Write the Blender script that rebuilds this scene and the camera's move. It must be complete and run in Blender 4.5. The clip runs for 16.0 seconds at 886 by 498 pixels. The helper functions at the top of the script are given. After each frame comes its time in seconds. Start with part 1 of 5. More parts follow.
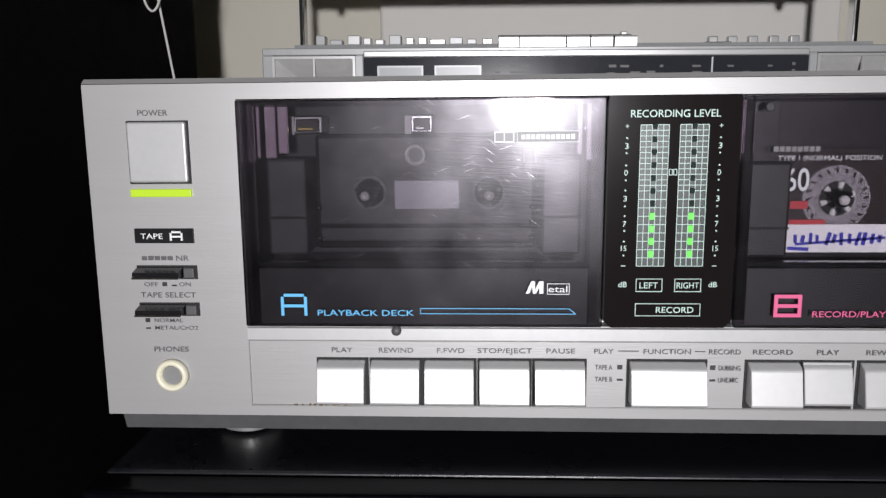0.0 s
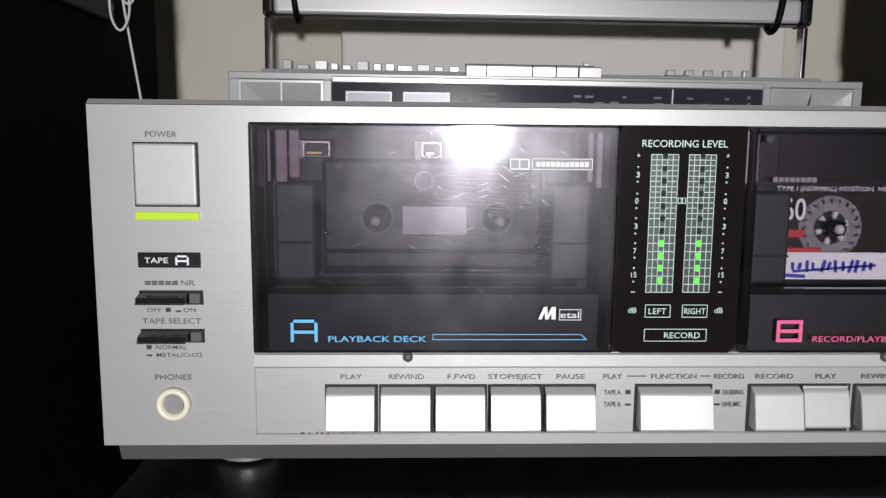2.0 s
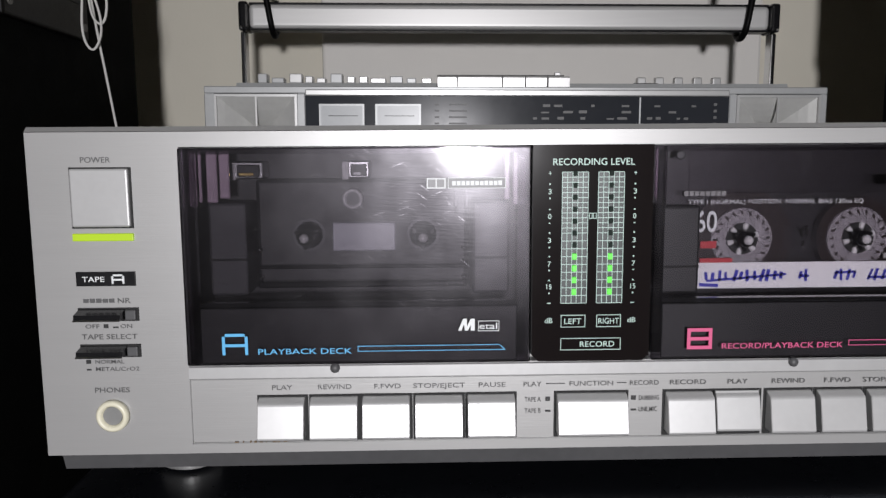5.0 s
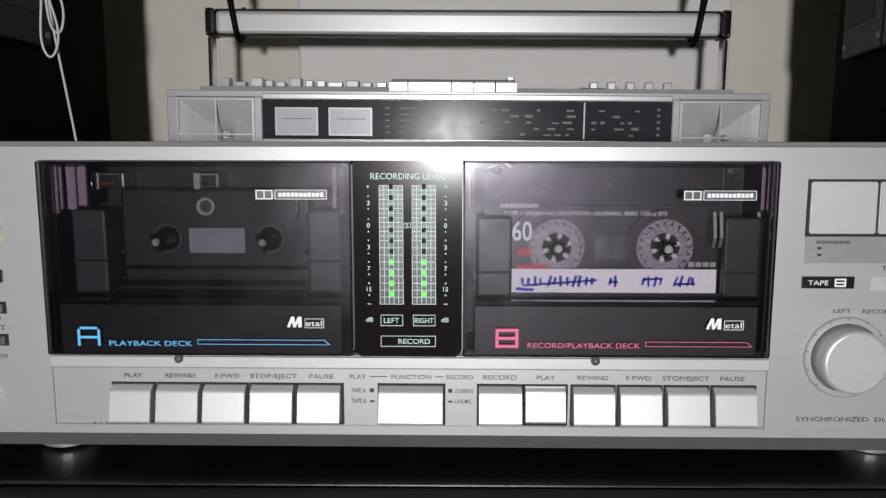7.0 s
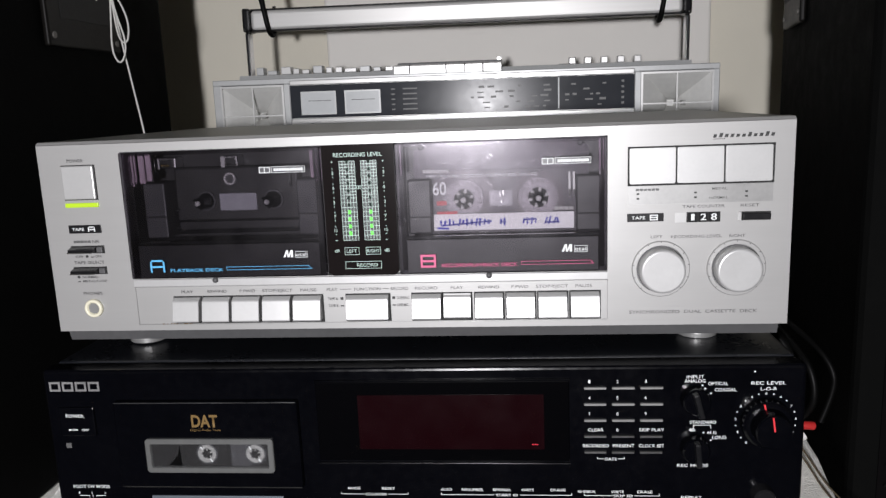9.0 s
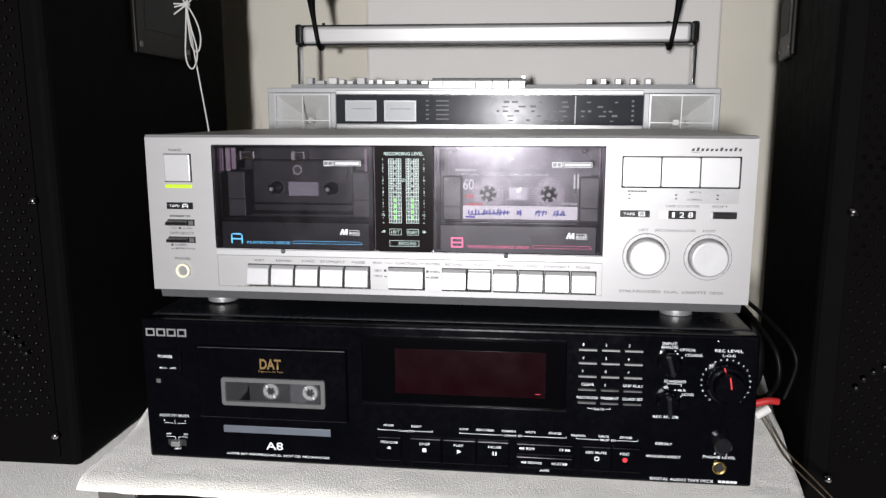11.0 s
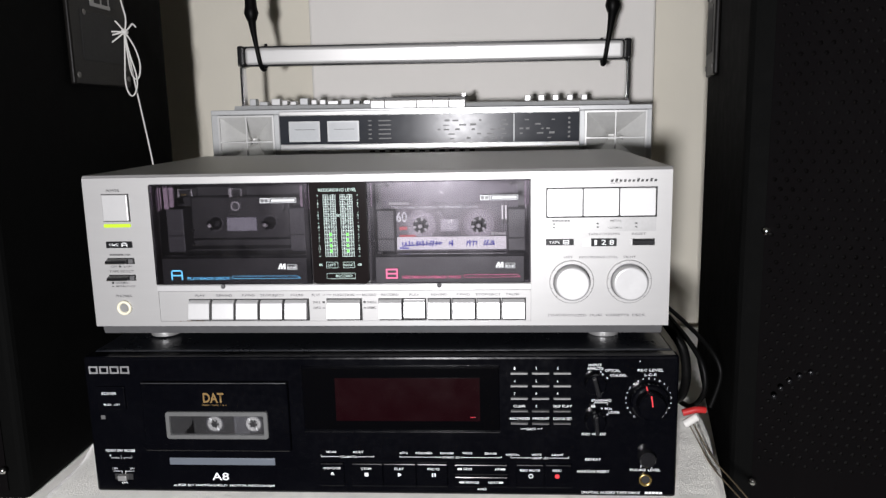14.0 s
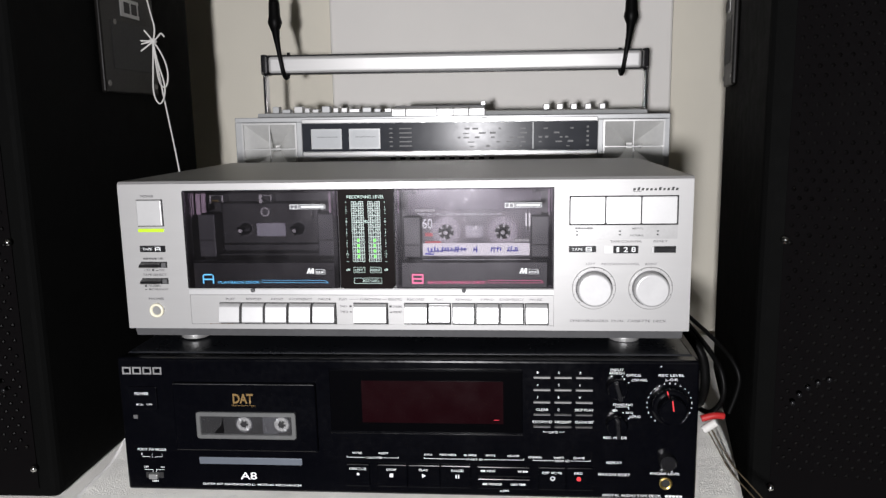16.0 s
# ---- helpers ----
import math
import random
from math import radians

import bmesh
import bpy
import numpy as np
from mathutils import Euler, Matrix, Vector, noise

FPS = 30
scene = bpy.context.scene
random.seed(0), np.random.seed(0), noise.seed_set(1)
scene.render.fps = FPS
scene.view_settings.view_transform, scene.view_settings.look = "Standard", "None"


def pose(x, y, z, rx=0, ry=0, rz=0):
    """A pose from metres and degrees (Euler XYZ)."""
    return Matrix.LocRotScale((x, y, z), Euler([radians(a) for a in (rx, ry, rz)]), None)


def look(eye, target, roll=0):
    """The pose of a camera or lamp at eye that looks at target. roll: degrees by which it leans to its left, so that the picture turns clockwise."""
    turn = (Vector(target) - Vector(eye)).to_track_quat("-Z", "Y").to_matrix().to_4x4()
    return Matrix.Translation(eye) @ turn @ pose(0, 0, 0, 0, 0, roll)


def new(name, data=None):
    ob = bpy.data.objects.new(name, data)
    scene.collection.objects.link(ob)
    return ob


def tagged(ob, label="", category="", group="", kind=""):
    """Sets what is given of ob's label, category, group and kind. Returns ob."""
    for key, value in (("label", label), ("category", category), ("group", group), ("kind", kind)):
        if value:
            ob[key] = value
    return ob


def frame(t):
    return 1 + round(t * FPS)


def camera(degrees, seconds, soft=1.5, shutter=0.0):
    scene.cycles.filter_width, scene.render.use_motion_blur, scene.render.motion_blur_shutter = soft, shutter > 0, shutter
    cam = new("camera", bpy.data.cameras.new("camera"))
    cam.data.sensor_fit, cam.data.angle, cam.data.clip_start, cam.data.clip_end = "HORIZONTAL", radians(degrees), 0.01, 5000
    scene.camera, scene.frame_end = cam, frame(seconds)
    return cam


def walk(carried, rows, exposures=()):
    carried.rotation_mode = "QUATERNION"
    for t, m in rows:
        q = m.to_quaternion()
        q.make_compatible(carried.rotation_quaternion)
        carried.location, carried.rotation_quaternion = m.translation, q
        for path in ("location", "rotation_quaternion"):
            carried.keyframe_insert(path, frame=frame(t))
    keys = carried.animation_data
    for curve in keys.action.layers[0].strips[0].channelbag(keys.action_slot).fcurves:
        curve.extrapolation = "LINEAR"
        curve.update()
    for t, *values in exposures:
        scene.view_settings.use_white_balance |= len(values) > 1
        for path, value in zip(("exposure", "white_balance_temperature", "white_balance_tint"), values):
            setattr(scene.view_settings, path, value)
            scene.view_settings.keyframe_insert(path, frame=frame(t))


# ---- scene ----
# Heights below are given from the lower edge of the silver deck's face, which stands at BASE.
TABLE = 0.70
BASE = TABLE + 0.134

cam = camera(60.39, 16.0, soft=1.4)
# t, x, y, z over BASE, yaw, pitch, roll
PATH = [
    (0.0, -0.0850, -0.2480, 0.1011, 2.81, -9.72, -0.53),
    (0.5, -0.0889, -0.2477, 0.1008, 2.68, -9.17, -0.70),
    (1.0, -0.0962, -0.2497, 0.1031, 1.57, -8.93, -0.34),
    (1.5, -0.1010, -0.2481, 0.1041, -1.68, -7.71, 0.27),
    (2.0, -0.1091, -0.2482, 0.1011, -1.75, -7.79, 0.46),
    (2.5, -0.1159, -0.2503, 0.0994, -1.89, -7.63, 0.56),
    (3.0, -0.1156, -0.2502, 0.0981, -1.97, -7.66, 0.46),
    (3.2, -0.1146, -0.2501, 0.0979, -2.13, -7.18, 0.21),
    (5.3, -0.0757, -0.2647, 0.1082, -1.05, -7.70, -0.61),
    (5.5, -0.0717, -0.2675, 0.1088, -0.66, -7.82, -0.68),
    (6.0, -0.0482, -0.2728, 0.1092, 0.38, -7.65, -0.62),
    (6.5, -0.0246, -0.2775, 0.1134, -0.02, -7.62, -1.28),
    (7.0, -0.0053, -0.2879, 0.1147, 0.94, -7.98, 0.06),
    (7.5, 0.0077, -0.3153, 0.1132, 2.82, -8.51, -0.02),
    (8.0, 0.0263, -0.3447, 0.1115, 4.09, -8.32, 0.06),
    (8.5, 0.0459, -0.3791, 0.1160, 4.69, -9.39, -1.50),
    (9.0, 0.0653, -0.4267, 0.1289, 5.66, -10.87, -2.27),
    (9.2, 0.0694, -0.4369, 0.1336, 6.12, -11.30, -2.27),
    (11.3, 0.0702, -0.5373, 0.1285, 7.08, -9.85, -0.00),
    (11.5, 0.0805, -0.5405, 0.1303, 6.62, -9.79, -0.55),
    (12.0, 0.0847, -0.5479, 0.1265, 6.78, -10.03, 0.43),
    (12.5, 0.0881, -0.5427, 0.1377, 5.88, -9.80, -0.15),
    (13.0, 0.0790, -0.5404, 0.1546, 5.94, -10.62, -1.78),
    (13.5, 0.0901, -0.5409, 0.1589, 4.15, -10.26, -1.89),
    (14.0, 0.0914, -0.5439, 0.1566, 4.12, -10.28, -1.25),
    (14.5, 0.0888, -0.5451, 0.1552, 4.61, -10.25, -1.32),
    (15.0, 0.0862, -0.5455, 0.1562, 4.72, -10.18, -1.24),
    (15.5, 0.0845, -0.5552, 0.1553, 4.84, -10.07, -1.13),
    (16.0, 0.0822, -0.5574, 0.1586, 4.97, -9.76, -1.02),
]


def eye_pose(x, y, z, yaw, pitch, roll):
    return pose(x, y, z + BASE, 0, 0, yaw) @ pose(0, 0, 0, 90 + pitch, 0, 0) @ pose(0, 0, 0, 0, 0, roll)


walk(cam, [(r[0], eye_pose(*r[1:])) for r in PATH],
     exposures=[(0.0, 0.02), (1.5, 0.0), (3.2, -0.14), (5.3, -0.22), (7.0, -0.10), (9.0, 0.10), (11.3, 0.42), (13.0, 0.46), (14.5, 0.39), (16.0, 0.35)])

# ---- light: the single hand-held phone lamp that lights the dark room ----
world = bpy.data.worlds.new("world")
world.use_nodes = True
world.node_tree.nodes["Background"].inputs[0].default_value = (0.012, 0.012, 0.013, 1)
scene.world = world

lamp_data = bpy.data.lights.new("phone_lamp", "SPOT")
lamp_data.energy = 52
lamp_data.shadow_soft_size = 0.030
lamp_data.spot_size = radians(110)
lamp_data.spot_blend = 0.7
lamp_data.color = (1.0, 0.985, 1.02)
lamp = new("phone_lamp", lamp_data)
lamp.matrix_world = look((-0.015, -0.98, BASE + 0.122), (0.0, 0.2, BASE + 0.08))


# ---- materials ----
def material(name, color, rough=0.5, metal=0.0, grain=0.0, scale=60.0, bump=0.0, bump_scale=400.0, stretch=(1, 1, 1),
             emit=None, strength=0.0, coat=0.0, spec=0.5, stain=0.0):
    m = bpy.data.materials.new(name)
    m.use_nodes = True
    nt = m.node_tree
    b = nt.nodes["Principled BSDF"]
    b.inputs["Base Color"].default_value = (*color, 1)
    b.inputs["Roughness"].default_value = rough
    b.inputs["Metallic"].default_value = metal
    b.inputs["Coat Weight"].default_value = coat
    b.inputs["Coat Roughness"].default_value = 0.08
    b.inputs["Specular IOR Level"].default_value = spec
    if emit:
        b.inputs["Emission Color"].default_value = (*emit, 1)
        b.inputs["Emission Strength"].default_value = strength
    geo = nt.nodes.new("ShaderNodeNewGeometry")
    mp = nt.nodes.new("ShaderNodeMapping")
    mp.inputs["Scale"].default_value = stretch
    nt.links.new(geo.outputs["Position"], mp.inputs["Vector"])
    if grain > 0:
        fine = nt.nodes.new("ShaderNodeTexNoise")
        fine.inputs["Scale"].default_value = scale
        fine.inputs["Detail"].default_value = 5
        broad = nt.nodes.new("ShaderNodeTexNoise")
        broad.inputs["Scale"].default_value = scale / 9
        broad.inputs["Detail"].default_value = 3
        for n in (fine, broad):
            nt.links.new(mp.outputs[0], n.inputs["Vector"])
        mix = nt.nodes.new("ShaderNodeMath")
        mix.operation = "MULTIPLY_ADD"
        mix.inputs[1].default_value = 0.5
        half = nt.nodes.new("ShaderNodeMath")
        half.operation = "MULTIPLY"
        half.inputs[1].default_value = 0.5
        nt.links.new(broad.outputs["Fac"], half.inputs[0])
        nt.links.new(fine.outputs["Fac"], mix.inputs[0])
        nt.links.new(half.outputs[0], mix.inputs[2])
        ramp = nt.nodes.new("ShaderNodeMapRange")
        ramp.inputs["From Min"].default_value, ramp.inputs["From Max"].default_value = 0.3, 0.7
        ramp.inputs["To Min"].default_value, ramp.inputs["To Max"].default_value = 1 - grain, 1 + grain
        nt.links.new(mix.outputs[0], ramp.inputs["Value"])
        col = nt.nodes.new("ShaderNodeVectorMath")
        col.operation = "SCALE"
        col.inputs[0].default_value = color
        nt.links.new(ramp.outputs[0], col.inputs["Scale"])
        nt.links.new(col.outputs[0], b.inputs["Base Color"])
        rr = nt.nodes.new("ShaderNodeMapRange")
        rr.inputs["From Min"].default_value, rr.inputs["From Max"].default_value = 0.3, 0.7
        rr.inputs["To Min"].default_value, rr.inputs["To Max"].default_value = max(0.02, rough - 0.5 * grain), min(1, rough + 0.5 * grain)
        nt.links.new(mix.outputs[0], rr.inputs["Value"])
        nt.links.new(rr.outputs[0], b.inputs["Roughness"])
    if bump > 0:
        n = nt.nodes.new("ShaderNodeTexNoise")
        n.inputs["Scale"].default_value = bump_scale
        n.inputs["Detail"].default_value = 4
        nt.links.new(mp.outputs[0], n.inputs["Vector"])
        bp = nt.nodes.new("ShaderNodeBump")
        bp.inputs["Strength"].default_value = bump
        bp.inputs["Distance"].default_value = 0.001
        nt.links.new(n.outputs["Fac"], bp.inputs["Height"])
        nt.links.new(bp.outputs[0], b.inputs["Normal"])
    return m


def smoked(name, tint, haze=0.05, haze_rough=0.35, scratch=True):
    """Clear smoked acrylic: tinted see-through, a mirror gloss by Fresnel, and a thin film of dust and scratches."""
    m = bpy.data.materials.new(name)
    m.use_nodes = True
    nt = m.node_tree
    nt.nodes.remove(nt.nodes["Principled BSDF"])
    out = nt.nodes["Material Output"]
    clear = nt.nodes.new("ShaderNodeBsdfTransparent")
    clear.inputs[0].default_value = (*tint, 1)
    gloss = nt.nodes.new("ShaderNodeBsdfGlossy")
    gloss.inputs["Roughness"].default_value = 0.055
    film = nt.nodes.new("ShaderNodeBsdfGlossy")
    film.inputs["Roughness"].default_value = haze_rough
    film.inputs["Color"].default_value = (0.8, 0.78, 0.82, 1)
    fres = nt.nodes.new("ShaderNodeFresnel")
    fres.inputs["IOR"].default_value = 1.49
    a = nt.nodes.new("ShaderNodeMixShader")
    nt.links.new(fres.outputs[0], a.inputs[0])
    nt.links.new(clear.outputs[0], a.inputs[1])
    nt.links.new(gloss.outputs[0], a.inputs[2])
    b = nt.nodes.new("ShaderNodeMixShader")
    b.inputs[0].default_value = haze
    if scratch:
        geo = nt.nodes.new("ShaderNodeNewGeometry")
        cloud = nt.nodes.new("ShaderNodeTexNoise")
        cloud.inputs["Scale"].default_value = 45
        cloud.inputs["Detail"].default_value = 6
        nt.links.new(geo.outputs["Position"], cloud.inputs["Vector"])
        r2 = nt.nodes.new("ShaderNodeMapRange")
        r2.inputs["From Min"].default_value, r2.inputs["From Max"].default_value = 0.35, 0.75
        r2.inputs["To Min"].default_value, r2.inputs["To Max"].default_value = haze * 0.5, haze * 1.8
        nt.links.new(cloud.outputs["Fac"], r2.inputs["Value"])
        total = r2.outputs[0]
        for turn, length, width, cut in ((0.65, 0.0085, 0.00022, 0.72), (-0.35, 0.0120, 0.00022, 0.725)):
            mp = nt.nodes.new("ShaderNodeMapping")
            mp.vector_type = "TEXTURE"
            mp.inputs["Rotation"].default_value = (0, turn, 0)
            mp.inputs["Scale"].default_value = (length, 1.0, width)
            n = nt.nodes.new("ShaderNodeTexNoise")
            n.inputs["Scale"].default_value = 1.0
            n.inputs["Detail"].default_value = 1
            nt.links.new(geo.outputs["Position"], mp.inputs[0])
            nt.links.new(mp.outputs[0], n.inputs["Vector"])
            r1 = nt.nodes.new("ShaderNodeMapRange")
            r1.inputs["From Min"].default_value, r1.inputs["From Max"].default_value = cut, cut + 0.05
            r1.inputs["To Max"].default_value = 0.07
            nt.links.new(n.outputs["Fac"], r1.inputs["Value"])
            add = nt.nodes.new("ShaderNodeMath")
            nt.links.new(total, add.inputs[0])
            nt.links.new(r1.outputs[0], add.inputs[1])
            total = add.outputs[0]
        nt.links.new(total, b.inputs[0])
        rub_map = nt.nodes.new("ShaderNodeMapping")
        rub_map.vector_type = "TEXTURE"
        rub_map.inputs["Rotation"].default_value = (0, 0.06, 0)
        rub_map.inputs["Scale"].default_value = (0.0090, 1.0, 0.00040)
        rub = nt.nodes.new("ShaderNodeTexNoise")
        rub.inputs["Scale"].default_value = 1.0
        rub.inputs["Detail"].default_value = 2
        nt.links.new(geo.outputs["Position"], rub_map.inputs[0])
        nt.links.new(rub_map.outputs[0], rub.inputs["Vector"])
        relief = nt.nodes.new("ShaderNodeBump")
        relief.inputs["Strength"].default_value = 1.0
        relief.inputs["Distance"].default_value = 0.000014
        nt.links.new(rub.outputs["Fac"], relief.inputs["Height"])
        nt.links.new(relief.outputs[0], film.inputs["Normal"])
    nt.links.new(a.outputs[0], b.inputs[1])
    nt.links.new(film.outputs[0], b.inputs[2])
    nt.links.new(b.outputs[0], out.inputs["Surface"])
    return m


SILVER = material("silver_face_paint", (0.375, 0.372, 0.366), 0.42, 0.35, grain=0.02, scale=900, bump=0.05, bump_scale=2500, stretch=(0.03, 1, 1))
SILVER_KEY = material("silver_key_metal", (0.49, 0.49, 0.486), 0.38, 0.35, grain=0.03, scale=500)
SILVER_DARK = material("satin_grey_metal", (0.33, 0.33, 0.325), 0.4, 0.6, grain=0.06, scale=500)
LID = material("grey_sheet_metal", (0.34, 0.345, 0.34), 0.42, 0.55, grain=0.06, scale=250, bump=0.04, bump_scale=1500)
PLINTH = material("dark_grey_plastic", (0.07, 0.07, 0.072), 0.5, grain=0.1, scale=300)
GAP = material("black_gap", (0.006, 0.006, 0.006), 0.7, grain=0.1, scale=300)
BLACK = material("black_plastic", (0.007, 0.007, 0.008), 0.32, grain=0.12, scale=300, bump=0.03, bump_scale=1500, spec=0.35)
BLACK_GLOSS = material("black_gloss_panel", (0.010, 0.010, 0.011), 0.16, grain=0.1, scale=200, coat=0.3)
DAT_BLACK = material("black_enamel", (0.0014, 0.0015, 0.0024), 0.18, grain=0.12, scale=250, bump=0.01, bump_scale=1800, spec=0.28)
DAT_TOP = material("black_case_metal", (0.008, 0.009, 0.012), 0.30, grain=0.12, scale=250, bump=0.06, bump_scale=1800)
WELL = material("charcoal_well_plastic", (0.015, 0.015, 0.016), 0.45, grain=0.12, scale=300)
WELL_GREY = material("grey_well_plastic", (0.058, 0.058, 0.062), 0.42, grain=0.1, scale=300)
VU_BLACK = material("brown_black_panel", (0.009, 0.007, 0.007), 0.16, spec=0.12, grain=0.03, scale=60)
CHROME = material("bright_chrome", (0.75, 0.75, 0.75), 0.16, 1.0, grain=0.05, scale=300)
STEEL = material("dull_steel", (0.42, 0.42, 0.42), 0.32, 1.0, grain=0.1, scale=400)
BRASS = material("gold_plate", (0.70, 0.52, 0.20), 0.25, 1.0, grain=0.1, scale=400)
PRINT_WHITE = material("white_print", (0.72, 0.74, 0.74), 0.5)
PRINT_GREY = material("grey_print", (0.085, 0.085, 0.085), 0.5)
PRINT_MARK = material("worn_silver_print", (0.24, 0.24, 0.24), 0.45, 0.3, grain=0.35, scale=900)
PRINT_BLACK = material("black_print", (0.02, 0.02, 0.02), 0.5)
PRINT_MINT = material("mint_print", (0.50, 0.66, 0.60), 0.5)
MINT_FIELD = material("dim_mint_field", (0.012, 0.020, 0.018), 0.4, grain=0.1, scale=300)
GREY_FIELD = material("dim_grey_field", (0.06, 0.06, 0.065), 0.4)
PRINT_BLUE = material("blue_print", (0.10, 0.42, 0.72), 0.5)
PRINT_PINK = material("pink_print", (0.62, 0.09, 0.22), 0.5)
PRINT_GOLD = material("gold_print", (0.20, 0.125, 0.045), 0.4, 0.3)
PRINT_RED = material("red_print", (0.65, 0.03, 0.04), 0.5)
IVORY = material("ivory_plastic", (0.70, 0.67, 0.52), 0.4, grain=0.06, scale=300)
PALE_WINDOW = material("milky_plastic_window", (0.42, 0.42, 0.46), 0.3, grain=0.1, scale=300)
LED_GREEN = material("lit_green_segment", (0.05, 0.3, 0.03), 0.4, emit=(0.13, 1.0, 0.05), strength=0.7)
LED_OFF = material("unlit_segment", (0.014, 0.022, 0.018), 0.6, spec=0.1)
LED_YELLOW = material("lit_yellow_green_bar", (0.35, 0.5, 0.02), 0.35, emit=(0.50, 0.80, 0.03), strength=0.25)
DISPLAY_RED = material("dark_red_display_filter", (0.0068, 0.0008, 0.0016), 0.2, grain=0.1, scale=60, spec=0.3)
DISPLAY_BLACK = material("black_display_surround", (0.0012, 0.0012, 0.0016), 0.14, spec=0.25)
LED_RED = material("lit_red_segment", (0.3, 0.01, 0.02), 0.4, emit=(1.0, 0.02, 0.06), strength=0.35)
SMOKE_A = smoked("smoked_acrylic", (0.47, 0.45, 0.48), 0.014, 0.27)
SMOKE_B = smoked("smoked_acrylic_clean", (0.70, 0.68, 0.71), 0.007, 0.26)
CLEAR = smoked("clear_plastic", (0.85, 0.85, 0.86), 0.03, 0.3)
TAPE_SHELL = smoked("smoky_cassette_shell", (0.66, 0.64, 0.665), 0.018, 0.4, False)
TAPE_BROWN = material("dark_tape_pack", (0.030, 0.018, 0.014), 0.35, grain=0.1, scale=400)
HUB_WHITE = material("translucent_white_plastic", (0.55, 0.54, 0.54), 0.4, grain=0.08, scale=400)
PAPER = material("white_paper_label", (0.80, 0.79, 0.80), 0.7, grain=0.04, scale=300)
INK = material("blue_pen_ink", (0.035, 0.035, 0.40), 0.6, grain=0.2, scale=500)
RED_STRIPE = material("red_label_print", (0.45, 0.03, 0.04), 0.5)
BB_SILVER = material("silver_grey_plastic", (0.50, 0.51, 0.51), 0.4, 0.25, grain=0.06, scale=300)
BB_BRIGHT = material("bright_brushed_trim", (0.68, 0.68, 0.67), 0.34, 0.5, grain=0.05, scale=200, stretch=(0.05, 1, 1))
BB_TUBE = material("brushed_aluminium_tube", (0.70, 0.695, 0.68), 0.40, 0.35, grain=0.05, scale=200, stretch=(0.05, 1, 1))
BB_DIAL = material("dark_dial_glass", (0.034, 0.037, 0.044), 0.21, grain=0.06, scale=90, spec=0.10)
BB_METER = material("pale_meter_face", (0.55, 0.57, 0.58), 0.3, grain=0.05, scale=300)
HORN = material("silver_horn_plastic", (0.62, 0.62, 0.60), 0.45, 0.2, grain=0.06, scale=200)
SPEAKER = material("black_carpet_cabinet", (0.0022, 0.0023, 0.0022), 0.8, grain=0.25, scale=500, bump=0.25, bump_scale=1500, spec=0.05)
GRILLE = material("black_steel_grille", (0.0022, 0.0018, 0.0020), 0.9, grain=0.2, scale=300, spec=0.06)
GRILLE_EDGE = material("worn_grille_hole_rim", (0.0026, 0.0023, 0.0023), 0.5, 0.0, grain=0.4, scale=60, spec=0.07)
HANDLE_CUP = material("black_moulded_plastic", (0.0055, 0.005, 0.0045), 0.42, spec=0.14, grain=0.15, scale=300)
RUBBER = material("black_rubber", (0.003, 0.003, 0.003), 0.45, grain=0.15, scale=300, spec=0.09)
RUST = material("brown_rust_stain", (0.16, 0.10, 0.045), 0.8, grain=0.3, scale=800)
# pink colour carries the light caught in the clear door edges
RIB = material("pinkish_edge_reflection", (0.50, 0.39, 0.47), 0.25, grain=0.15, scale=200)
REEL_GREY = material("dim_grey_reel", (0.30, 0.30, 0.29), 0.4, grain=0.1, scale=400)
FRAME_GREY = material("dark_grey_frame", (0.115, 0.117, 0.115), 0.4, 0.2, grain=0.08, scale=300)
CORD = material("white_cord", (0.62, 0.61, 0.58), 0.7, grain=0.1, scale=800)
CLOTH = material("cream_cloth", (0.90, 0.88, 0.79), 0.9, grain=0.05, scale=70, bump=1.0, bump_scale=700)
CLOTH.node_tree.nodes["Principled BSDF"].inputs["Sheen Weight"].default_value = 1.0  # raised nap
CLOTH.node_tree.nodes["Principled BSDF"].inputs["Sheen Roughness"].default_value = 0.5
WALL = material("off_white_wall_paint", (0.80, 0.76, 0.65), 0.75, grain=0.05, scale=9, bump=0.1, bump_scale=250)
PLASTER = material("pale_grey_wall_paint", (0.87, 0.845, 0.80), 0.7, grain=0.04, scale=7, bump=0.1, bump_scale=250)
FLOOR = material("brown_floor", (0.16, 0.12, 0.09), 0.5, grain=0.15, scale=12)
CEILING = material("white_ceiling", (0.7, 0.7, 0.68), 0.8, grain=0.04, scale=9)
RED_WIRE = material("red_insulation", (0.42, 0.02, 0.02), 0.45, grain=0.1, scale=300)
TWINE = material("brown_twisted_wire", (0.11, 0.085, 0.05), 0.6, grain=0.3, scale=900)
BRACKET = material("grey_painted_bracket", (0.12, 0.115, 0.105), 0.5, 0.2, grain=0.1, scale=300)

# ---- builders ----
ORIGIN = {}


def thing(name, at, label, category, group="", kind=""):
    ob = new(name)
    ob.empty_display_size = 0.02
    ob.location = at
    ORIGIN[ob.name] = Vector(at)
    return tagged(ob, label, category, group, kind)


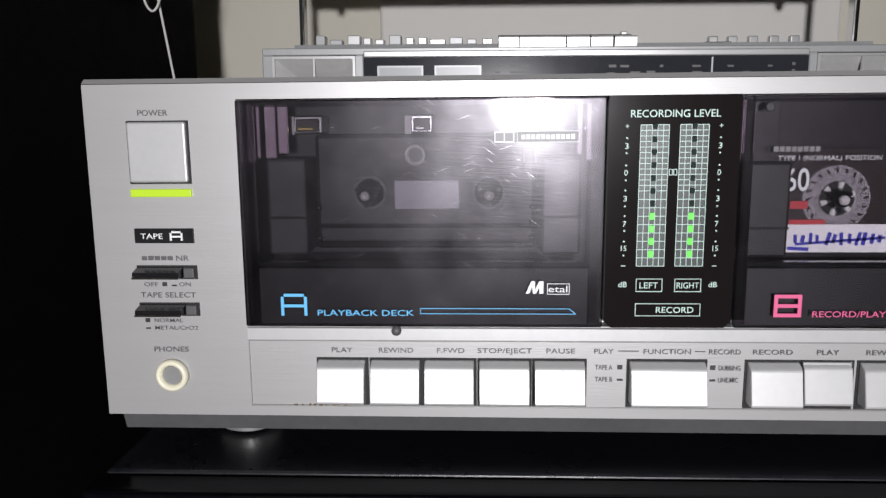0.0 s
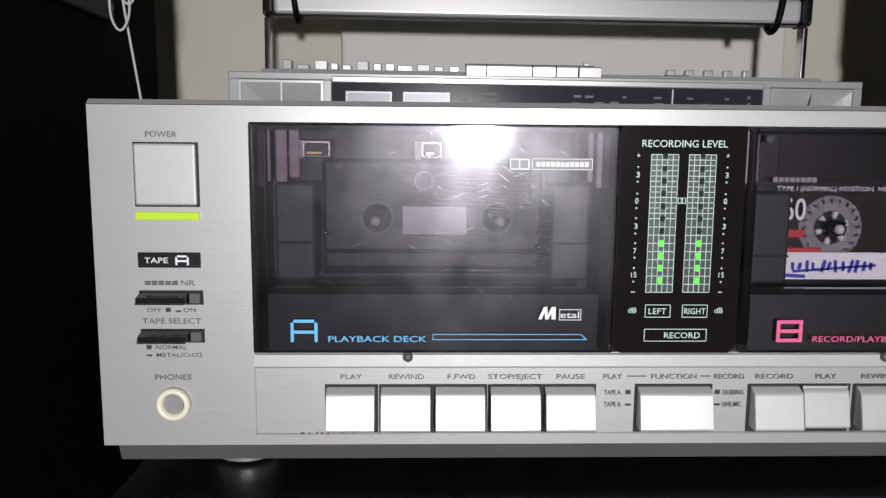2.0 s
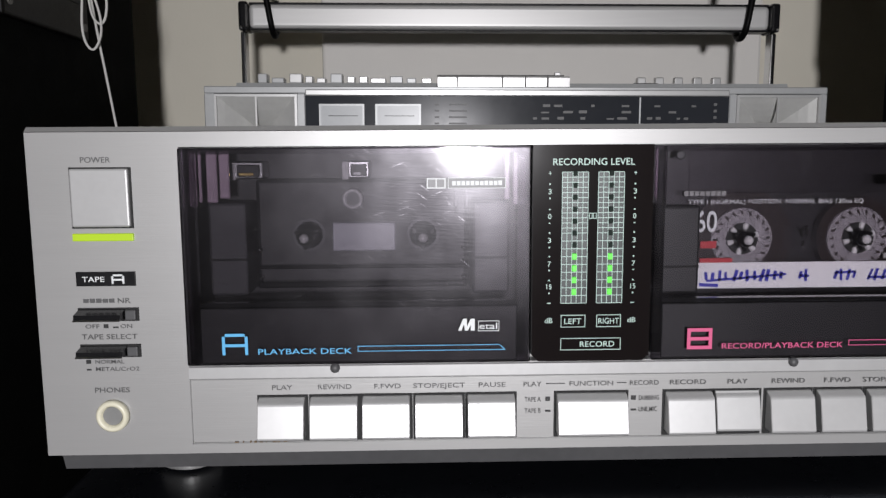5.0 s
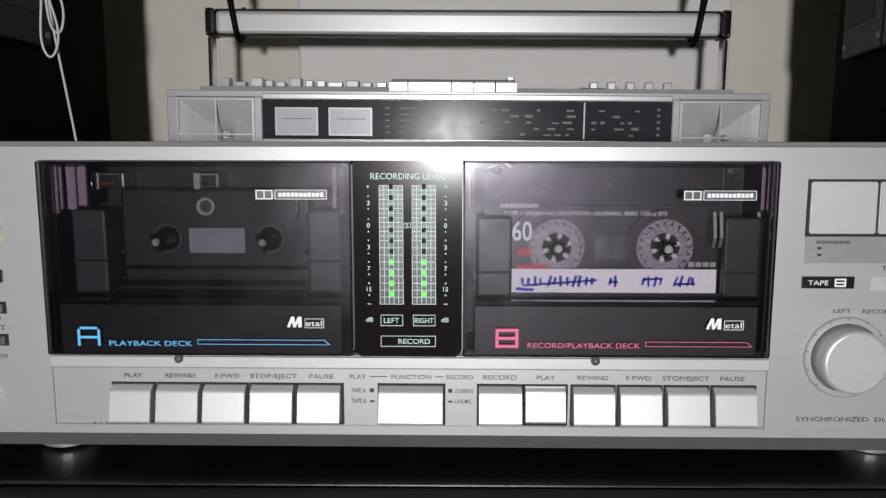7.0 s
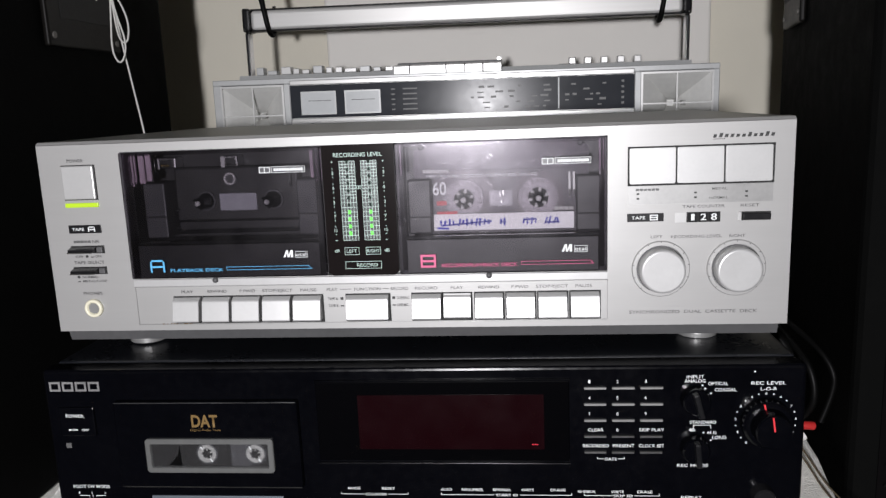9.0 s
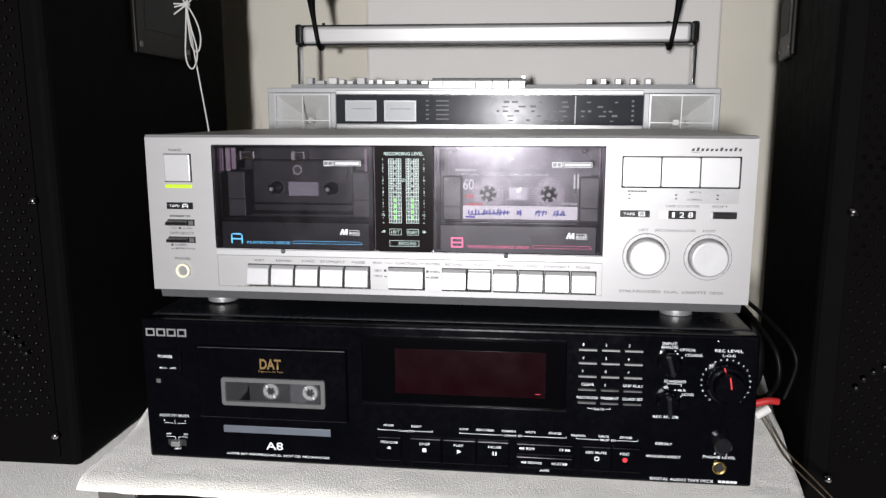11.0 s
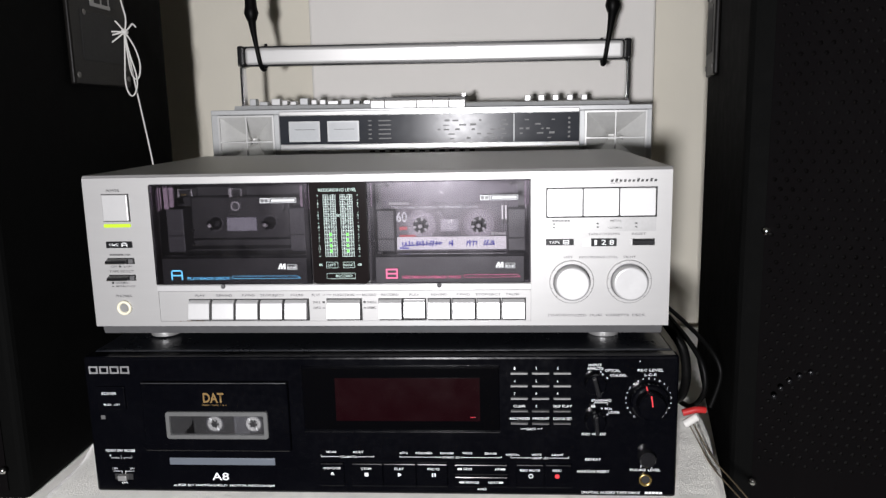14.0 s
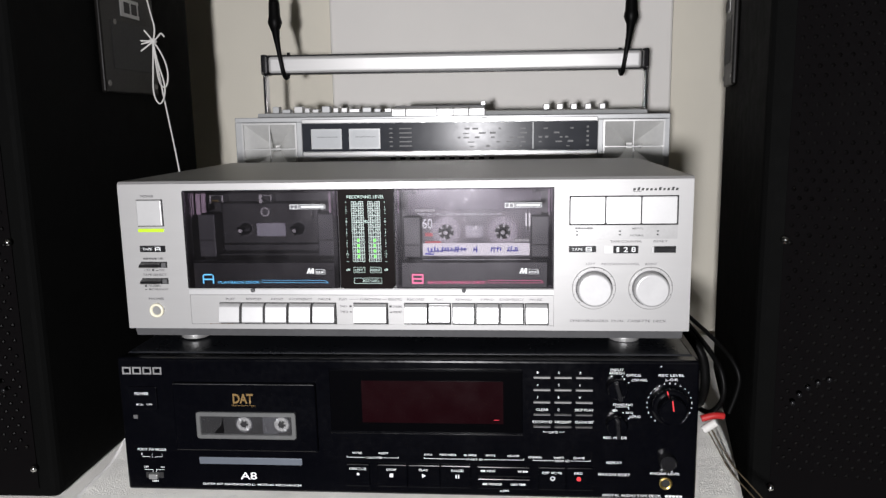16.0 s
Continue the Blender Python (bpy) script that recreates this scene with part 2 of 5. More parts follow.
def part(name, bm, mat, parent=None, label="", smooth=False):
    """Links bm, built in world places, as one mesh under parent."""
    me = bpy.data.meshes.new(name)
    o = ORIGIN[parent.name] if parent else Vector((0, 0, 0))
    bmesh.ops.translate(bm, verts=bm.verts, vec=-o)
    if smooth:
        for f in bm.faces:
            f.smooth = True
    bm.to_mesh(me)
    bm.free()
    me.materials.append(mat)
    ob = new(name, me)
    if parent:
        ob.parent = parent
    ORIGIN[ob.name] = o
    if label:
        ob["label"] = label
    return ob


def bx(bm, x0, x1, y0, y1, z0, z1, bevel=0.0, seg=2, dz=True):
    """A box, z from BASE, with rounded edges."""
    b = BASE if dz else 0.0
    vs = [bm.verts.new((x, y, z + b)) for x in (x0, x1) for y in (y0, y1) for z in (z0, z1)]
    fs = [bm.faces.new([vs[i] for i in q]) for q in ((0, 1, 3, 2), (4, 6, 7, 5), (0, 4, 5, 1), (2, 3, 7, 6), (0, 2, 6, 4), (1, 5, 7, 3))]
    if bevel > 0:
        es = list({e for f in fs for e in f.edges})
        bmesh.ops.bevel(bm, geom=es, offset=bevel, segments=seg, profile=0.5, affect="EDGES")
    return bm


def box(*a, **k):
    return bx(bmesh.new(), *a, **k)


def rod(bm, p, q, r, r2=None, n=24):
    """A closed cylinder or cone from p to q; z from BASE."""
    p, q = Vector(p) + Vector((0, 0, BASE)), Vector(q) + Vector((0, 0, BASE))
    d = q - p
    m = Matrix.Translation((p + q) / 2) @ d.to_track_quat("Z", "Y").to_matrix().to_4x4()
    bmesh.ops.create_cone(bm, cap_ends=True, segments=n, radius1=r, radius2=r if r2 is None else r2, depth=d.length, matrix=m)
    return bm


def lathe(bm, centre, axis, profile, n=40, ring_only=False):
    """Turns (radius, along) pairs round an axis ('y' or 'z'); z from BASE."""
    c = Vector(centre) + Vector((0, 0, BASE))
    rings = []
    for r, h in profile:
        ring = []
        for i in range(n):
            a = 2 * math.pi * i / n
            if axis == "y":
                ring.append(bm.verts.new(c + Vector((r * math.cos(a), h, r * math.sin(a)))))
            else:
                ring.append(bm.verts.new(c + Vector((r * math.cos(a), r * math.sin(a), h))))
        rings.append(ring)
    for a, b in zip(rings, rings[1:]):
        for i in range(n):
            bm.faces.new((a[i], a[(i + 1) % n], b[(i + 1) % n], b[i]))
    if ring_only:
        for i in range(n):
            bm.faces.new((rings[-1][i], rings[-1][(i + 1) % n], rings[0][(i + 1) % n], rings[0][i]))
    else:
        bm.faces.new(rings[0][::-1])
        bm.faces.new(rings[-1])
    bmesh.ops.recalc_face_normals(bm, faces=bm.faces)
    return bm


def outline(bm, x0, x1, z0, z1, w, y, d=0.0003):
    """A rectangular printed line of width w."""
    for a in ((x0, x1, z0, z0 + w), (x0, x1, z1 - w, z1), (x0, x0 + w, z0 + w, z1 - w), (x1 - w, x1, z0 + w, z1 - w)):
        bx(bm, a[0], a[1], y, y + d, a[2], a[3])
    return bm


def prism(bm, xs, profile):
    """A (y, z) outline pushed from xs[0] to xs[1]; z from BASE."""
    a = [bm.verts.new((xs[0], y, z + BASE)) for y, z in profile]
    b = [bm.verts.new((xs[1], y, z + BASE)) for y, z in profile]
    bm.faces.new(a)
    bm.faces.new(b[::-1])
    for i in range(len(profile)):
        j = (i + 1) % len(profile)
        bm.faces.new((a[j], a[i], b[i], b[j]))
    bmesh.ops.recalc_face_normals(bm, faces=bm.faces)
    return bm


def words(text, x0, x1, zc, h, mat, parent, y, shear=0.0, fit=True, align="LEFT", bold=0.004):
    """Lettering with capitals h high on an upright face, from x0 to x1."""
    cu = bpy.data.curves.new("lettering", "FONT")
    cu.body = text
    cu.size = 1.0
    cu.shear = shear
    cu.offset = bold
    cu.resolution_u = 3
    ob = bpy.data.objects.new("lettering", cu)
    scene.collection.objects.link(ob)
    dg = bpy.context.evaluated_depsgraph_get()
    me = bpy.data.meshes.new_from_object(ob.evaluated_get(dg))
    bpy.data.objects.remove(ob)
    bpy.data.curves.remove(cu)
    me.name = "lettering"
    n = len(me.vertices)
    co = np.zeros(n * 3)
    me.vertices.foreach_get("co", co)
    co = co.reshape(-1, 3)
    lo, hi = co.min(0), co.max(0)
    s = h / 0.70
    sx = (x1 - x0) / max(hi[0] - lo[0], 1e-6) if fit else s
    o = ORIGIN[parent.name]
    out = np.stack([x0 + (co[:, 0] - lo[0]) * sx - o[0], np.full(n, y) - o[1], zc + BASE + (co[:, 1] - 0.35) * s - o[2]], 1)
    me.vertices.foreach_set("co", out.ravel())
    me.update()
    me.materials.clear()
    me.materials.append(mat)
    t = new("lettering", me)
    t.parent = parent
    ORIGIN[t.name] = o
    return t


def bars(name, x0, x1, zc, h, mat, parent, y, count=1, seed=1):
    """Writing that stays unread: a row of plain bars."""
    rnd = random.Random(seed)
    bm = bmesh.new()
    step = (x1 - x0) / count
    for i in range(count):
        bx(bm, x0 + i * step, x0 + (i + 0.82) * step, y, y + 0.0003, zc - h / 2, zc + h / 2 * (1 if count == 1 else rnd.uniform(0.8, 1.0)))
    return part(name, bm, mat, parent)


def tube(name, points, radius, mat, parent=None, radii=None, label="", res=6):
    """A round cord through points; z from BASE."""
    cu = bpy.data.curves.new(name, "CURVE")
    cu.dimensions = "3D"
    cu.bevel_depth = radius
    cu.bevel_resolution = 3
    cu.use_fill_caps = True
    sp = cu.splines.new("NURBS")
    sp.points.add(len(points) - 1)
    o = ORIGIN[parent.name] if parent else Vector((0, 0, 0))
    for i, p in enumerate(points):
        sp.points[i].co = (p[0] - o[0], p[1] - o[1], p[2] + BASE - o[2], 1)
        sp.points[i].radius = radii[i] if radii else 1.0
    sp.use_endpoint_u = True
    sp.order_u = 3
    sp.resolution_u = res
    ob = bpy.data.objects.new(name, cu)
    scene.collection.objects.link(ob)
    dg = bpy.context.evaluated_depsgraph_get()
    me = bpy.data.meshes.new_from_object(ob.evaluated_get(dg))
    bpy.data.objects.remove(ob)
    bpy.data.curves.remove(cu)
    me.name = name
    for f in me.polygons:
        f.use_smooth = True
    me.materials.clear()
    me.materials.append(mat)
    t = new(name, me)
    if parent:
        t.parent = parent
    ORIGIN[t.name] = o
    if label:
        t["label"] = label
    return t


# ---- the room ----
def slab(name, mat, label, *a):
    return tagged(part(name, box(*a, dz=False), mat), label, "structure", kind="structure")


slab("floor", FLOOR, "plain brown floor of the dark room", -2.2, 2.2, -3.2, 0.94, -0.1, 0.0)
slab("ceiling", CEILING, "plain white ceiling", -2.2, 2.2, -3.2, 0.94, 2.5, 2.6)
slab("wall_north", WALL, "cream painted wall behind the stereo units", -2.2, 2.2, 0.74, 0.94, 0.0, 2.5)
slab("wall_south", WALL, "plain cream wall behind the viewer", -2.2, 2.2, -3.3, -3.2, 0.0, 2.5)
slab("wall_west", WALL, "plain cream side wall", -2.3, -2.2, -3.2, 0.94, 0.0, 2.5)
slab("wall_east", WALL, "plain cream side wall", 2.2, 2.3, -3.2, 0.94, 0.0, 2.5)
tagged(part("wall_pilaster", box(-0.205, 0.34, 0.70, 0.74, 0.0, 2.5, 0.004, 2, dz=False), PLASTER),
       "pale grey-white pilaster standing out of the wall", "structure", kind="structure")


# ---- the bench with its cloth, and the thin rack unit on it ----
def sheet(bm, x0, x1, y0, y1, z, thick, seed, sag=0.0012, nx=70, ny=50, lip=0.0, splay=0.0):
    """A cloth lying flat, uneven at the edges, with a front lip that hangs down; z from BASE."""
    top, low = [], []
    for i in range(nx + 1):
        col = []
        for j in range(ny + 1):
            u, v = i / nx, j / ny
            x, y = x0 + (x1 - x0) * u, y0 + (y1 - y0) * v
            if splay > 0:
                x *= 1 + splay * min(1.0, max(0.0, v / 0.3))
                y += 0.020 * math.exp(-((x - 0.228) / 0.020) ** 2) * max(0.0, 1 - v / 0.15)
            edge = min(u, 1 - u, v * 1.5)
            wob = 0.005 * noise.noise((x * 14 + seed, y * 14, seed))
            k = max(0.0, 1 - edge * 12)
            h = sag * (0.5 + 0.8 * noise.noise((x * 30, y * 30, seed + 3.0))) + 0.0006 * noise.noise((x * 120, y * 120, seed))
            front = max(0.0, 1 - (y - y0) / 0.014) if lip > 0 else 0.0
            drop = lip * front ** 2 * (0.7 + 0.6 * noise.noise((x * 9, seed, 2.0)))
            fold = 0.0036 * max(0.0, noise.noise((x * 16 + y * 9, y * 5, seed + 8.0))) * (1.0 if abs(x) > 0.222 else 0.25)
            col.append(Vector((x + wob * k, y + wob * k, z + thick + max(h, 0.0) + fold - drop + BASE)))
        top.append(col)
    a = [[bm.verts.new(p) for p in c] for c in top]
    b = [[bm.verts.new((p.x, p.y, min(z + BASE, p.z - 0.0015))) for p in c] for c in top]
    for i in range(nx):
        for j in range(ny):
            bm.faces.new((a[i][j], a[i + 1][j], a[i + 1][j + 1], a[i][j + 1]))
    rim = [(i, 0) for i in range(nx)] + [(nx, j) for j in range(ny)] + [(i, ny) for i in range(nx, 0, -1)] + [(0, j) for j in range(ny, 0, -1)]
    for (i, j), (k, l) in zip(rim, rim[1:] + rim[:1]):
        bm.faces.new((b[i][j], b[k][l], a[k][l], a[i][j]))
    bmesh.ops.recalc_face_normals(bm, faces=bm.faces)
    return bm


LOW = -0.198
bench = thing("bench", (0, 0.3, 0), "long dark bench carrying the speakers, under a white cloth", "table")
part("bench_top", box(-0.95, 0.95, 0.026, 0.69, LOW - 0.034, LOW - 0.004, 0.003), BLACK, bench)
for lx in (-0.9, 0.9):
    for ly in (0.06, 0.65):
        part("leg", box(lx - 0.025, lx + 0.025, ly - 0.025, ly + 0.025, -BASE, LOW - 0.034), BLACK, bench)
bench_cloth = tagged(part("bench_cloth", sheet(bmesh.new(), -0.96, 0.96, 0.020, 0.69, LOW - 0.004, 0.002, 5.0, nx=90), CLOTH, smooth=True),
                     "white cloth spread over the long bench", "tablecloth")

rack = thing("rack_unit", (0, 0.1, LOW + BASE), "thin black rack unit with grey mounting ears, under the cloth", "audio unit")
part("body", box(-0.215, 0.210, -0.030, 0.62, LOW + 0.006, -0.1375, 0.002), BLACK, rack)
part("front_panel", box(-0.222, 0.212, -0.034, -0.0302, LOW + 0.004, -0.1378, 0.001), BLACK_GLOSS, rack)
for ex0, ex1 in ((-0.2520, -0.2225), (0.2125, 0.2460)):
    ear = part("mounting_ear", box(ex0, ex1, -0.036, -0.033, LOW + 0.005, -0.1378, 0.0012), BRACKET, rack, "grey metal mounting ear")
    part("screw", lathe(bmesh.new(), ((ex0 + ex1) / 2 + 0.004, -0.036, -0.163), "y", ((0.0046, 0), (0.0044, -0.0012), (0.003, -0.0022), (0.0006, -0.0026)), 20), STEEL, ear, smooth=True)
for fx in (-0.19, 0.2):
    for fy in (0.06, 0.55):
        part("foot", rod(bmesh.new(), (fx, fy, LOW), (fx, fy, LOW + 0.008), 0.012, n=20), RUBBER, rack)
tagged(part("cloth", sheet(bmesh.new(), -0.257, 0.254, -0.050, 0.66, -0.1372, 0.0024, 1.0, nx=110, ny=150, lip=0.006, splay=0.12), CLOTH, smooth=True),
       "cream cloth spread on the rack unit under the tape decks", "tablecloth")


# ---- the silver double cassette deck ----
deck = thing("cassette_deck", (0, 0.1, BASE - 0.0175), "silver double cassette deck with two smoked doors on a black deck", "cassette deck")
bm = bmesh.new()
for a in ((-0.215, -0.1641, 0.0, 0.113), (0.1159, 0.215, 0.0, 0.113), (-0.1641, 0.1159, 0.1079, 0.113), (-0.1641, 0.1159, 0.0, 0.0034),
          (-0.1641, 0.1159, 0.0272, 0.0322)):
    bx(bm, a[0], a[1], 0.0, 0.012, a[2], a[3])
bmesh.ops.remove_doubles(bm, verts=bm.verts, dist=1e-6)
face = part("faceplate", bm, SILVER, deck, "brushed silver front plate")
part("top_edge", prism(bmesh.new(), (-0.215, 0.215), ((0.0, 0.1132), (0.002, 0.1148), (0.012, 0.1150), (0.012, 0.1132))), SILVER, deck)
part("ledge", prism(bmesh.new(), (-0.1639, 0.1157), ((-0.0002, 0.0268), (-0.0012, 0.0276), (-0.0012, 0.0316), (-0.0002, 0.0319))), SILVER_KEY, deck)
lid = box(-0.2148, 0.2148, 0.0352, 0.245, -0.002, 0.1148)
for a in ((-0.2148, 0.2148, 0.1092, 0.1148), (-0.2148, -0.1650, -0.002, 0.1092), (0.1168, 0.2148, -0.002, 0.1092), (-0.1650, 0.1168, -0.002, 0.0030)):
    part("case_wall", box(a[0], a[1], 0.0125, 0.0350, a[2], a[3]), LID, deck)
part("lid", lid, LID, deck, "grey sheet metal case")
part("lid_gap", box(-0.2146, 0.2146, 0.01202, 0.01248, 0.1130, 0.1149), GAP, deck)
part("plinth", prism(bmesh.new(), (-0.211, 0.211), ((0.002, -0.0004), (0.004, -0.0066), (0.24, -0.0066), (0.24, -0.0025), (0.0125, -0.0025), (0.0125, -0.0004))), PLINTH, deck, "dark grey base")
for fx in (-0.174, 0.1725):
    for fy in (0.030, 0.21):
        part("foot", lathe(bmesh.new(), (fx, fy, 0), "z", ((0.0100, -0.0148), (0.0116, -0.0140), (0.0118, -0.0115), (0.010, -0.0066))), SILVER_DARK, deck, "silver-rimmed foot", smooth=False)

# left column
power = part("power_button", box(-0.2002, -0.1808, -0.0022, 0.001, 0.0812, 0.1008, 0.0006), SILVER_KEY, deck, "square silver power button")
part("button_gap", box(-0.2008, -0.1802, -0.0006, 0.0005, 0.0806, 0.1013), GAP, deck)
part("power_light", box(-0.2008, -0.1803, -0.0012, 0.0005, 0.0763, 0.0789, 0.0003), LED_YELLOW, deck, "lit yellow-green bar")
words("POWER", -0.1968, -0.1868, 0.1038, 0.0019, PRINT_GREY, deck, -0.0004)


def tape_plate(x0, x1, z0, z1, letter):
    p = part("name_plate", box(x0, x1, -0.0007, 0.0005, z0, z1, 0.0002), BLACK, deck, "black name plate")
    words("TAPE", x0 + 0.0022, x0 + 0.0098, (z0 + z1) / 2, 0.0018, PRINT_WHITE, p, -0.0010)
    block_letter(letter, x0 + 0.0122, x0 + 0.0165, (z0 + z1) / 2 - 0.0016, (z0 + z1) / 2 + 0.0016, 0.0006, PRINT_WHITE, p, -0.0010)


def block_letter(c, x0, x1, z0, z1, w, mat, parent, y):
    """The squared capital A or B of the two decks."""
    b = bmesh.new()
    d = 0.0003
    zm = (z0 + z1) / 2 - (w / 2 if c == "B" else w * 0.9)
    cut = w if c == "A" else 0.0
    bx(b, x0 + w, x1 - w, y, y + d, z1 - w, z1)
    bx(b, x0, x0 + w, y, y + d, z0, z1 - cut)
    bx(b, x1 - w, x1, y, y + d, z0, z1 - cut)
    bx(b, x0 + w, x1 - w, y, y + d, zm, zm + w)
    if c == "B":
        bx(b, x0 + w, x1 - w, y, y + d, z0, z0 + w)
    return part("block_letter", b, mat, parent)


tape_plate(-0.2008, -0.1806, 0.0607, 0.0657, "A")


def slide_button(x0, x1, z0, z1):
    part("switch_well", box(x0, x1, -0.0006, 0.0005, z0, z1), GAP, deck)
    b = prism(bmesh.new(), (x0 + 0.0004, x1 - 0.0045), ((-0.0005, z1 - 0.0004), (-0.0052, z1 - 0.0016), (-0.0055, z0 + 0.0016), (-0.0005, z0 + 0.0005)))
    part("push_switch", b, BLACK_GLOSS, deck, "black push switch with a chrome edge")
    part("switch_edge", prism(bmesh.new(), (x0 + 0.0004, x1 - 0.0045), ((-0.0054, z0 + 0.0018), (-0.0060, z0 + 0.0016), (-0.0060, z0 + 0.0010), (-0.0050, z0 + 0.0008))), CHROME, deck)
    part("switch_end", box(x1 - 0.0042, x1 - 0.0006, -0.0022, 0.0, z0 + 0.0006, z1 - 0.0006, 0.0004), PLINTH, deck)


slide_button(-0.2009, -0.1802, 0.0484, 0.0531)
slide_button(-0.2009, -0.1802, 0.0356, 0.0402)
bars("unread_label", -0.1990, -0.1880, 0.0556, 0.0015, PRINT_GREY, deck, -0.0003, 5)
words("NR", -0.1872, -0.1828, 0.0556, 0.0018, PRINT_GREY, deck, -0.0004)
words("OFF", -0.1988, -0.1940, 0.0466, 0.0014, PRINT_GREY, deck, -0.0004)
words("ON", -0.1868, -0.1828, 0.0466, 0.0014, PRINT_GREY, deck, -0.0004)
part("print_mark", box(-0.1926, -0.1910, -0.0003, 0.0, 0.0459, 0.0473), PRINT_BLACK, deck)
part("print_mark", box(-0.1894, -0.1876, -0.0003, 0.0, 0.0459, 0.0464), PRINT_BLACK, deck)
words("TAPE SELECT", -0.2003, -0.1812, 0.0429, 0.0018, PRINT_GREY, deck, -0.0004)
words("NORMAL", -0.1962, -0.1862, 0.0340, 0.0014, PRINT_GREY, deck, -0.0004)
words("METAL/CrO2", -0.1962, -0.1812, 0.0314, 0.0014, PRINT_GREY, deck, -0.0004)
part("print_mark", box(-0.1994, -0.1978, -0.0003, 0.0, 0.0333, 0.0347), PRINT_BLACK, deck)
part("print_mark", box(-0.1994, -0.1978, -0.0003, 0.0, 0.0309, 0.0314), PRINT_BLACK, deck)
words("PHONES", -0.1970, -0.1850, 0.0238, 0.0018, PRINT_GREY, deck, -0.0004)
jack = part("phones_socket", lathe(bmesh.new(), (-0.1911, 0.0, 0.0146), "y", ((0.0057, 0.0004), (0.0056, -0.0018), (0.0048, -0.0026), (0.0038, -0.0022), (0.0033, -0.0005), (0.0032, 0.003)), 40), IVORY, deck, "ivory headphone socket", smooth=True)
part("socket_hole", rod(bmesh.new(), (-0.1911, -0.0012, 0.0146), (-0.1911, 0.002, 0.0146), 0.0033), SILVER_DARK, jack)

# the key panel
part("key_panel", box(-0.1640, 0.1158, 0.0008, 0.010, 0.0035, 0.0271), SILVER, deck, "recessed silver key panel")
outline_bm = bmesh.new()
bx(outline_bm, -0.1640, 0.1158, 0.0002, 0.0009, 0.0034, 0.0038)
bx(outline_bm, -0.1642, -0.1639, 0.0002, 0.0009, 0.0038, 0.0270)
part("panel_joint", outline_bm, SILVER_DARK, deck)


def piano_key(x0, x1, pressed=False):
    part("key_slot", box(x0 - 0.0007, x1 + 0.0010, 0.0004, 0.0060, 0.0040, 0.0209), GAP, deck)
    s = 0.0026 if pressed else 0.0
    k = prism(bmesh.new(), (x0, x1), ((0.0003, 0.0203), (-0.0008 + s, 0.0202), (-0.0032 + s, 0.0189), (-0.0037 + s, 0.0182), (-0.0060 + s, 0.0069), (-0.0056 + s, 0.0062), (0.0003, 0.0062)))
    bmesh.ops.bevel(k, geom=k.edges, offset=0.00025, segments=1, affect="EDGES")
    part("piano_key", k, SILVER_KEY, deck, "pressed silver key" if pressed else "silver piano key")


KEYS_A = [(-0.1402, -0.1240), (-0.1220, -0.1054), (-0.1037, -0.0871), (-0.0852, -0.0685), (-0.0667, -0.0500)]
for k in KEYS_A:
    piano_key(*k)
piano_key(-0.0350, -0.0100)
KEYS_B = [(0.0040, 0.0208), (0.0222, 0.0380), (0.0406, 0.0566), (0.0586, 0.0748), (0.0768, 0.0930), (0.0950, 0.1112)]
for i, k in enumerate(KEYS_B):
    piano_key(*k, pressed=i == 1)
for text, x0, x1 in (("PLAY", -0.1356, -0.1284), ("REWIND", -0.1194, -0.1076), ("F.FWD", -0.0996, -0.0902), ("STOP/EJECT", -0.0858, -0.0674), ("PAUSE", -0.0626, -0.0530),
                     ("PLAY", -0.0466, -0.0402), ("FUNCTION", -0.0302, -0.0146), ("RECORD", -0.0086, 0.0018), ("RECORD", 0.0058, 0.0188), ("PLAY", 0.0266, 0.0338),
                     ("REWIND", 0.0426, 0.0546), ("F.FWD", 0.0616, 0.0712), ("STOP/EJECT", 0.0756, 0.0938), ("PAUSE", 0.0980, 0.1074)):
    words(text, x0, x1, 0.0236, 0.0017, PRINT_GREY, deck, 0.0003)
part("print_line", box(-0.0386, -0.0318, 0.0003, 0.0009, 0.0235, 0.0238), PRINT_GREY, deck)
part("print_line", box(-0.0132, -0.0098, 0.0003, 0.0009, 0.0235, 0.0238), PRINT_GREY, deck)
for text, x0, x1, z in (("TAPE A", -0.0462, -0.0404, 0.0180), ("TAPE B", -0.0462, -0.0404, 0.0138), ("DUBBING", -0.0052, 0.0020, 0.0180), ("LINE,MIC", -0.0052, 0.0014, 0.0138)):
    words(text, x0, x1, z, 0.0017, PRINT_GREY, deck, 0.0003)
for mx in (-0.0388, -0.0080):
    part("print_mark", box(mx, mx + 0.0017, 0.0003, 0.0009, 0.0173, 0.0188), PRINT_BLACK, deck)
    part("print_mark", box(mx, mx + 0.0019, 0.0003, 0.0009, 0.0133, 0.0139), PRINT_BLACK, deck)
for sx, mat in ((-0.1130, PLINTH), (0.0490, PLINTH)):
    part("screw", lathe(bmesh.new(), (sx, -0.0012, 0.0310), "y", ((0.0017, 0.0), (0.0017, -0.0008), (0.0011, -0.0016), (0.0003, -0.0018)), 18), mat, deck, "small screw under the door", smooth=True)


rnd = random.Random(8)
for i in range(9):
    x = -0.1490 + 0.0022 * i + rnd.uniform(-0.0006, 0.0006)
    part("rust_spot", box(x, x + rnd.uniform(0.0003, 0.0014), -0.0001, 0.0008, 0.0037, 0.0037 + rnd.uniform(0.0002, 0.0006)), RUST, deck)


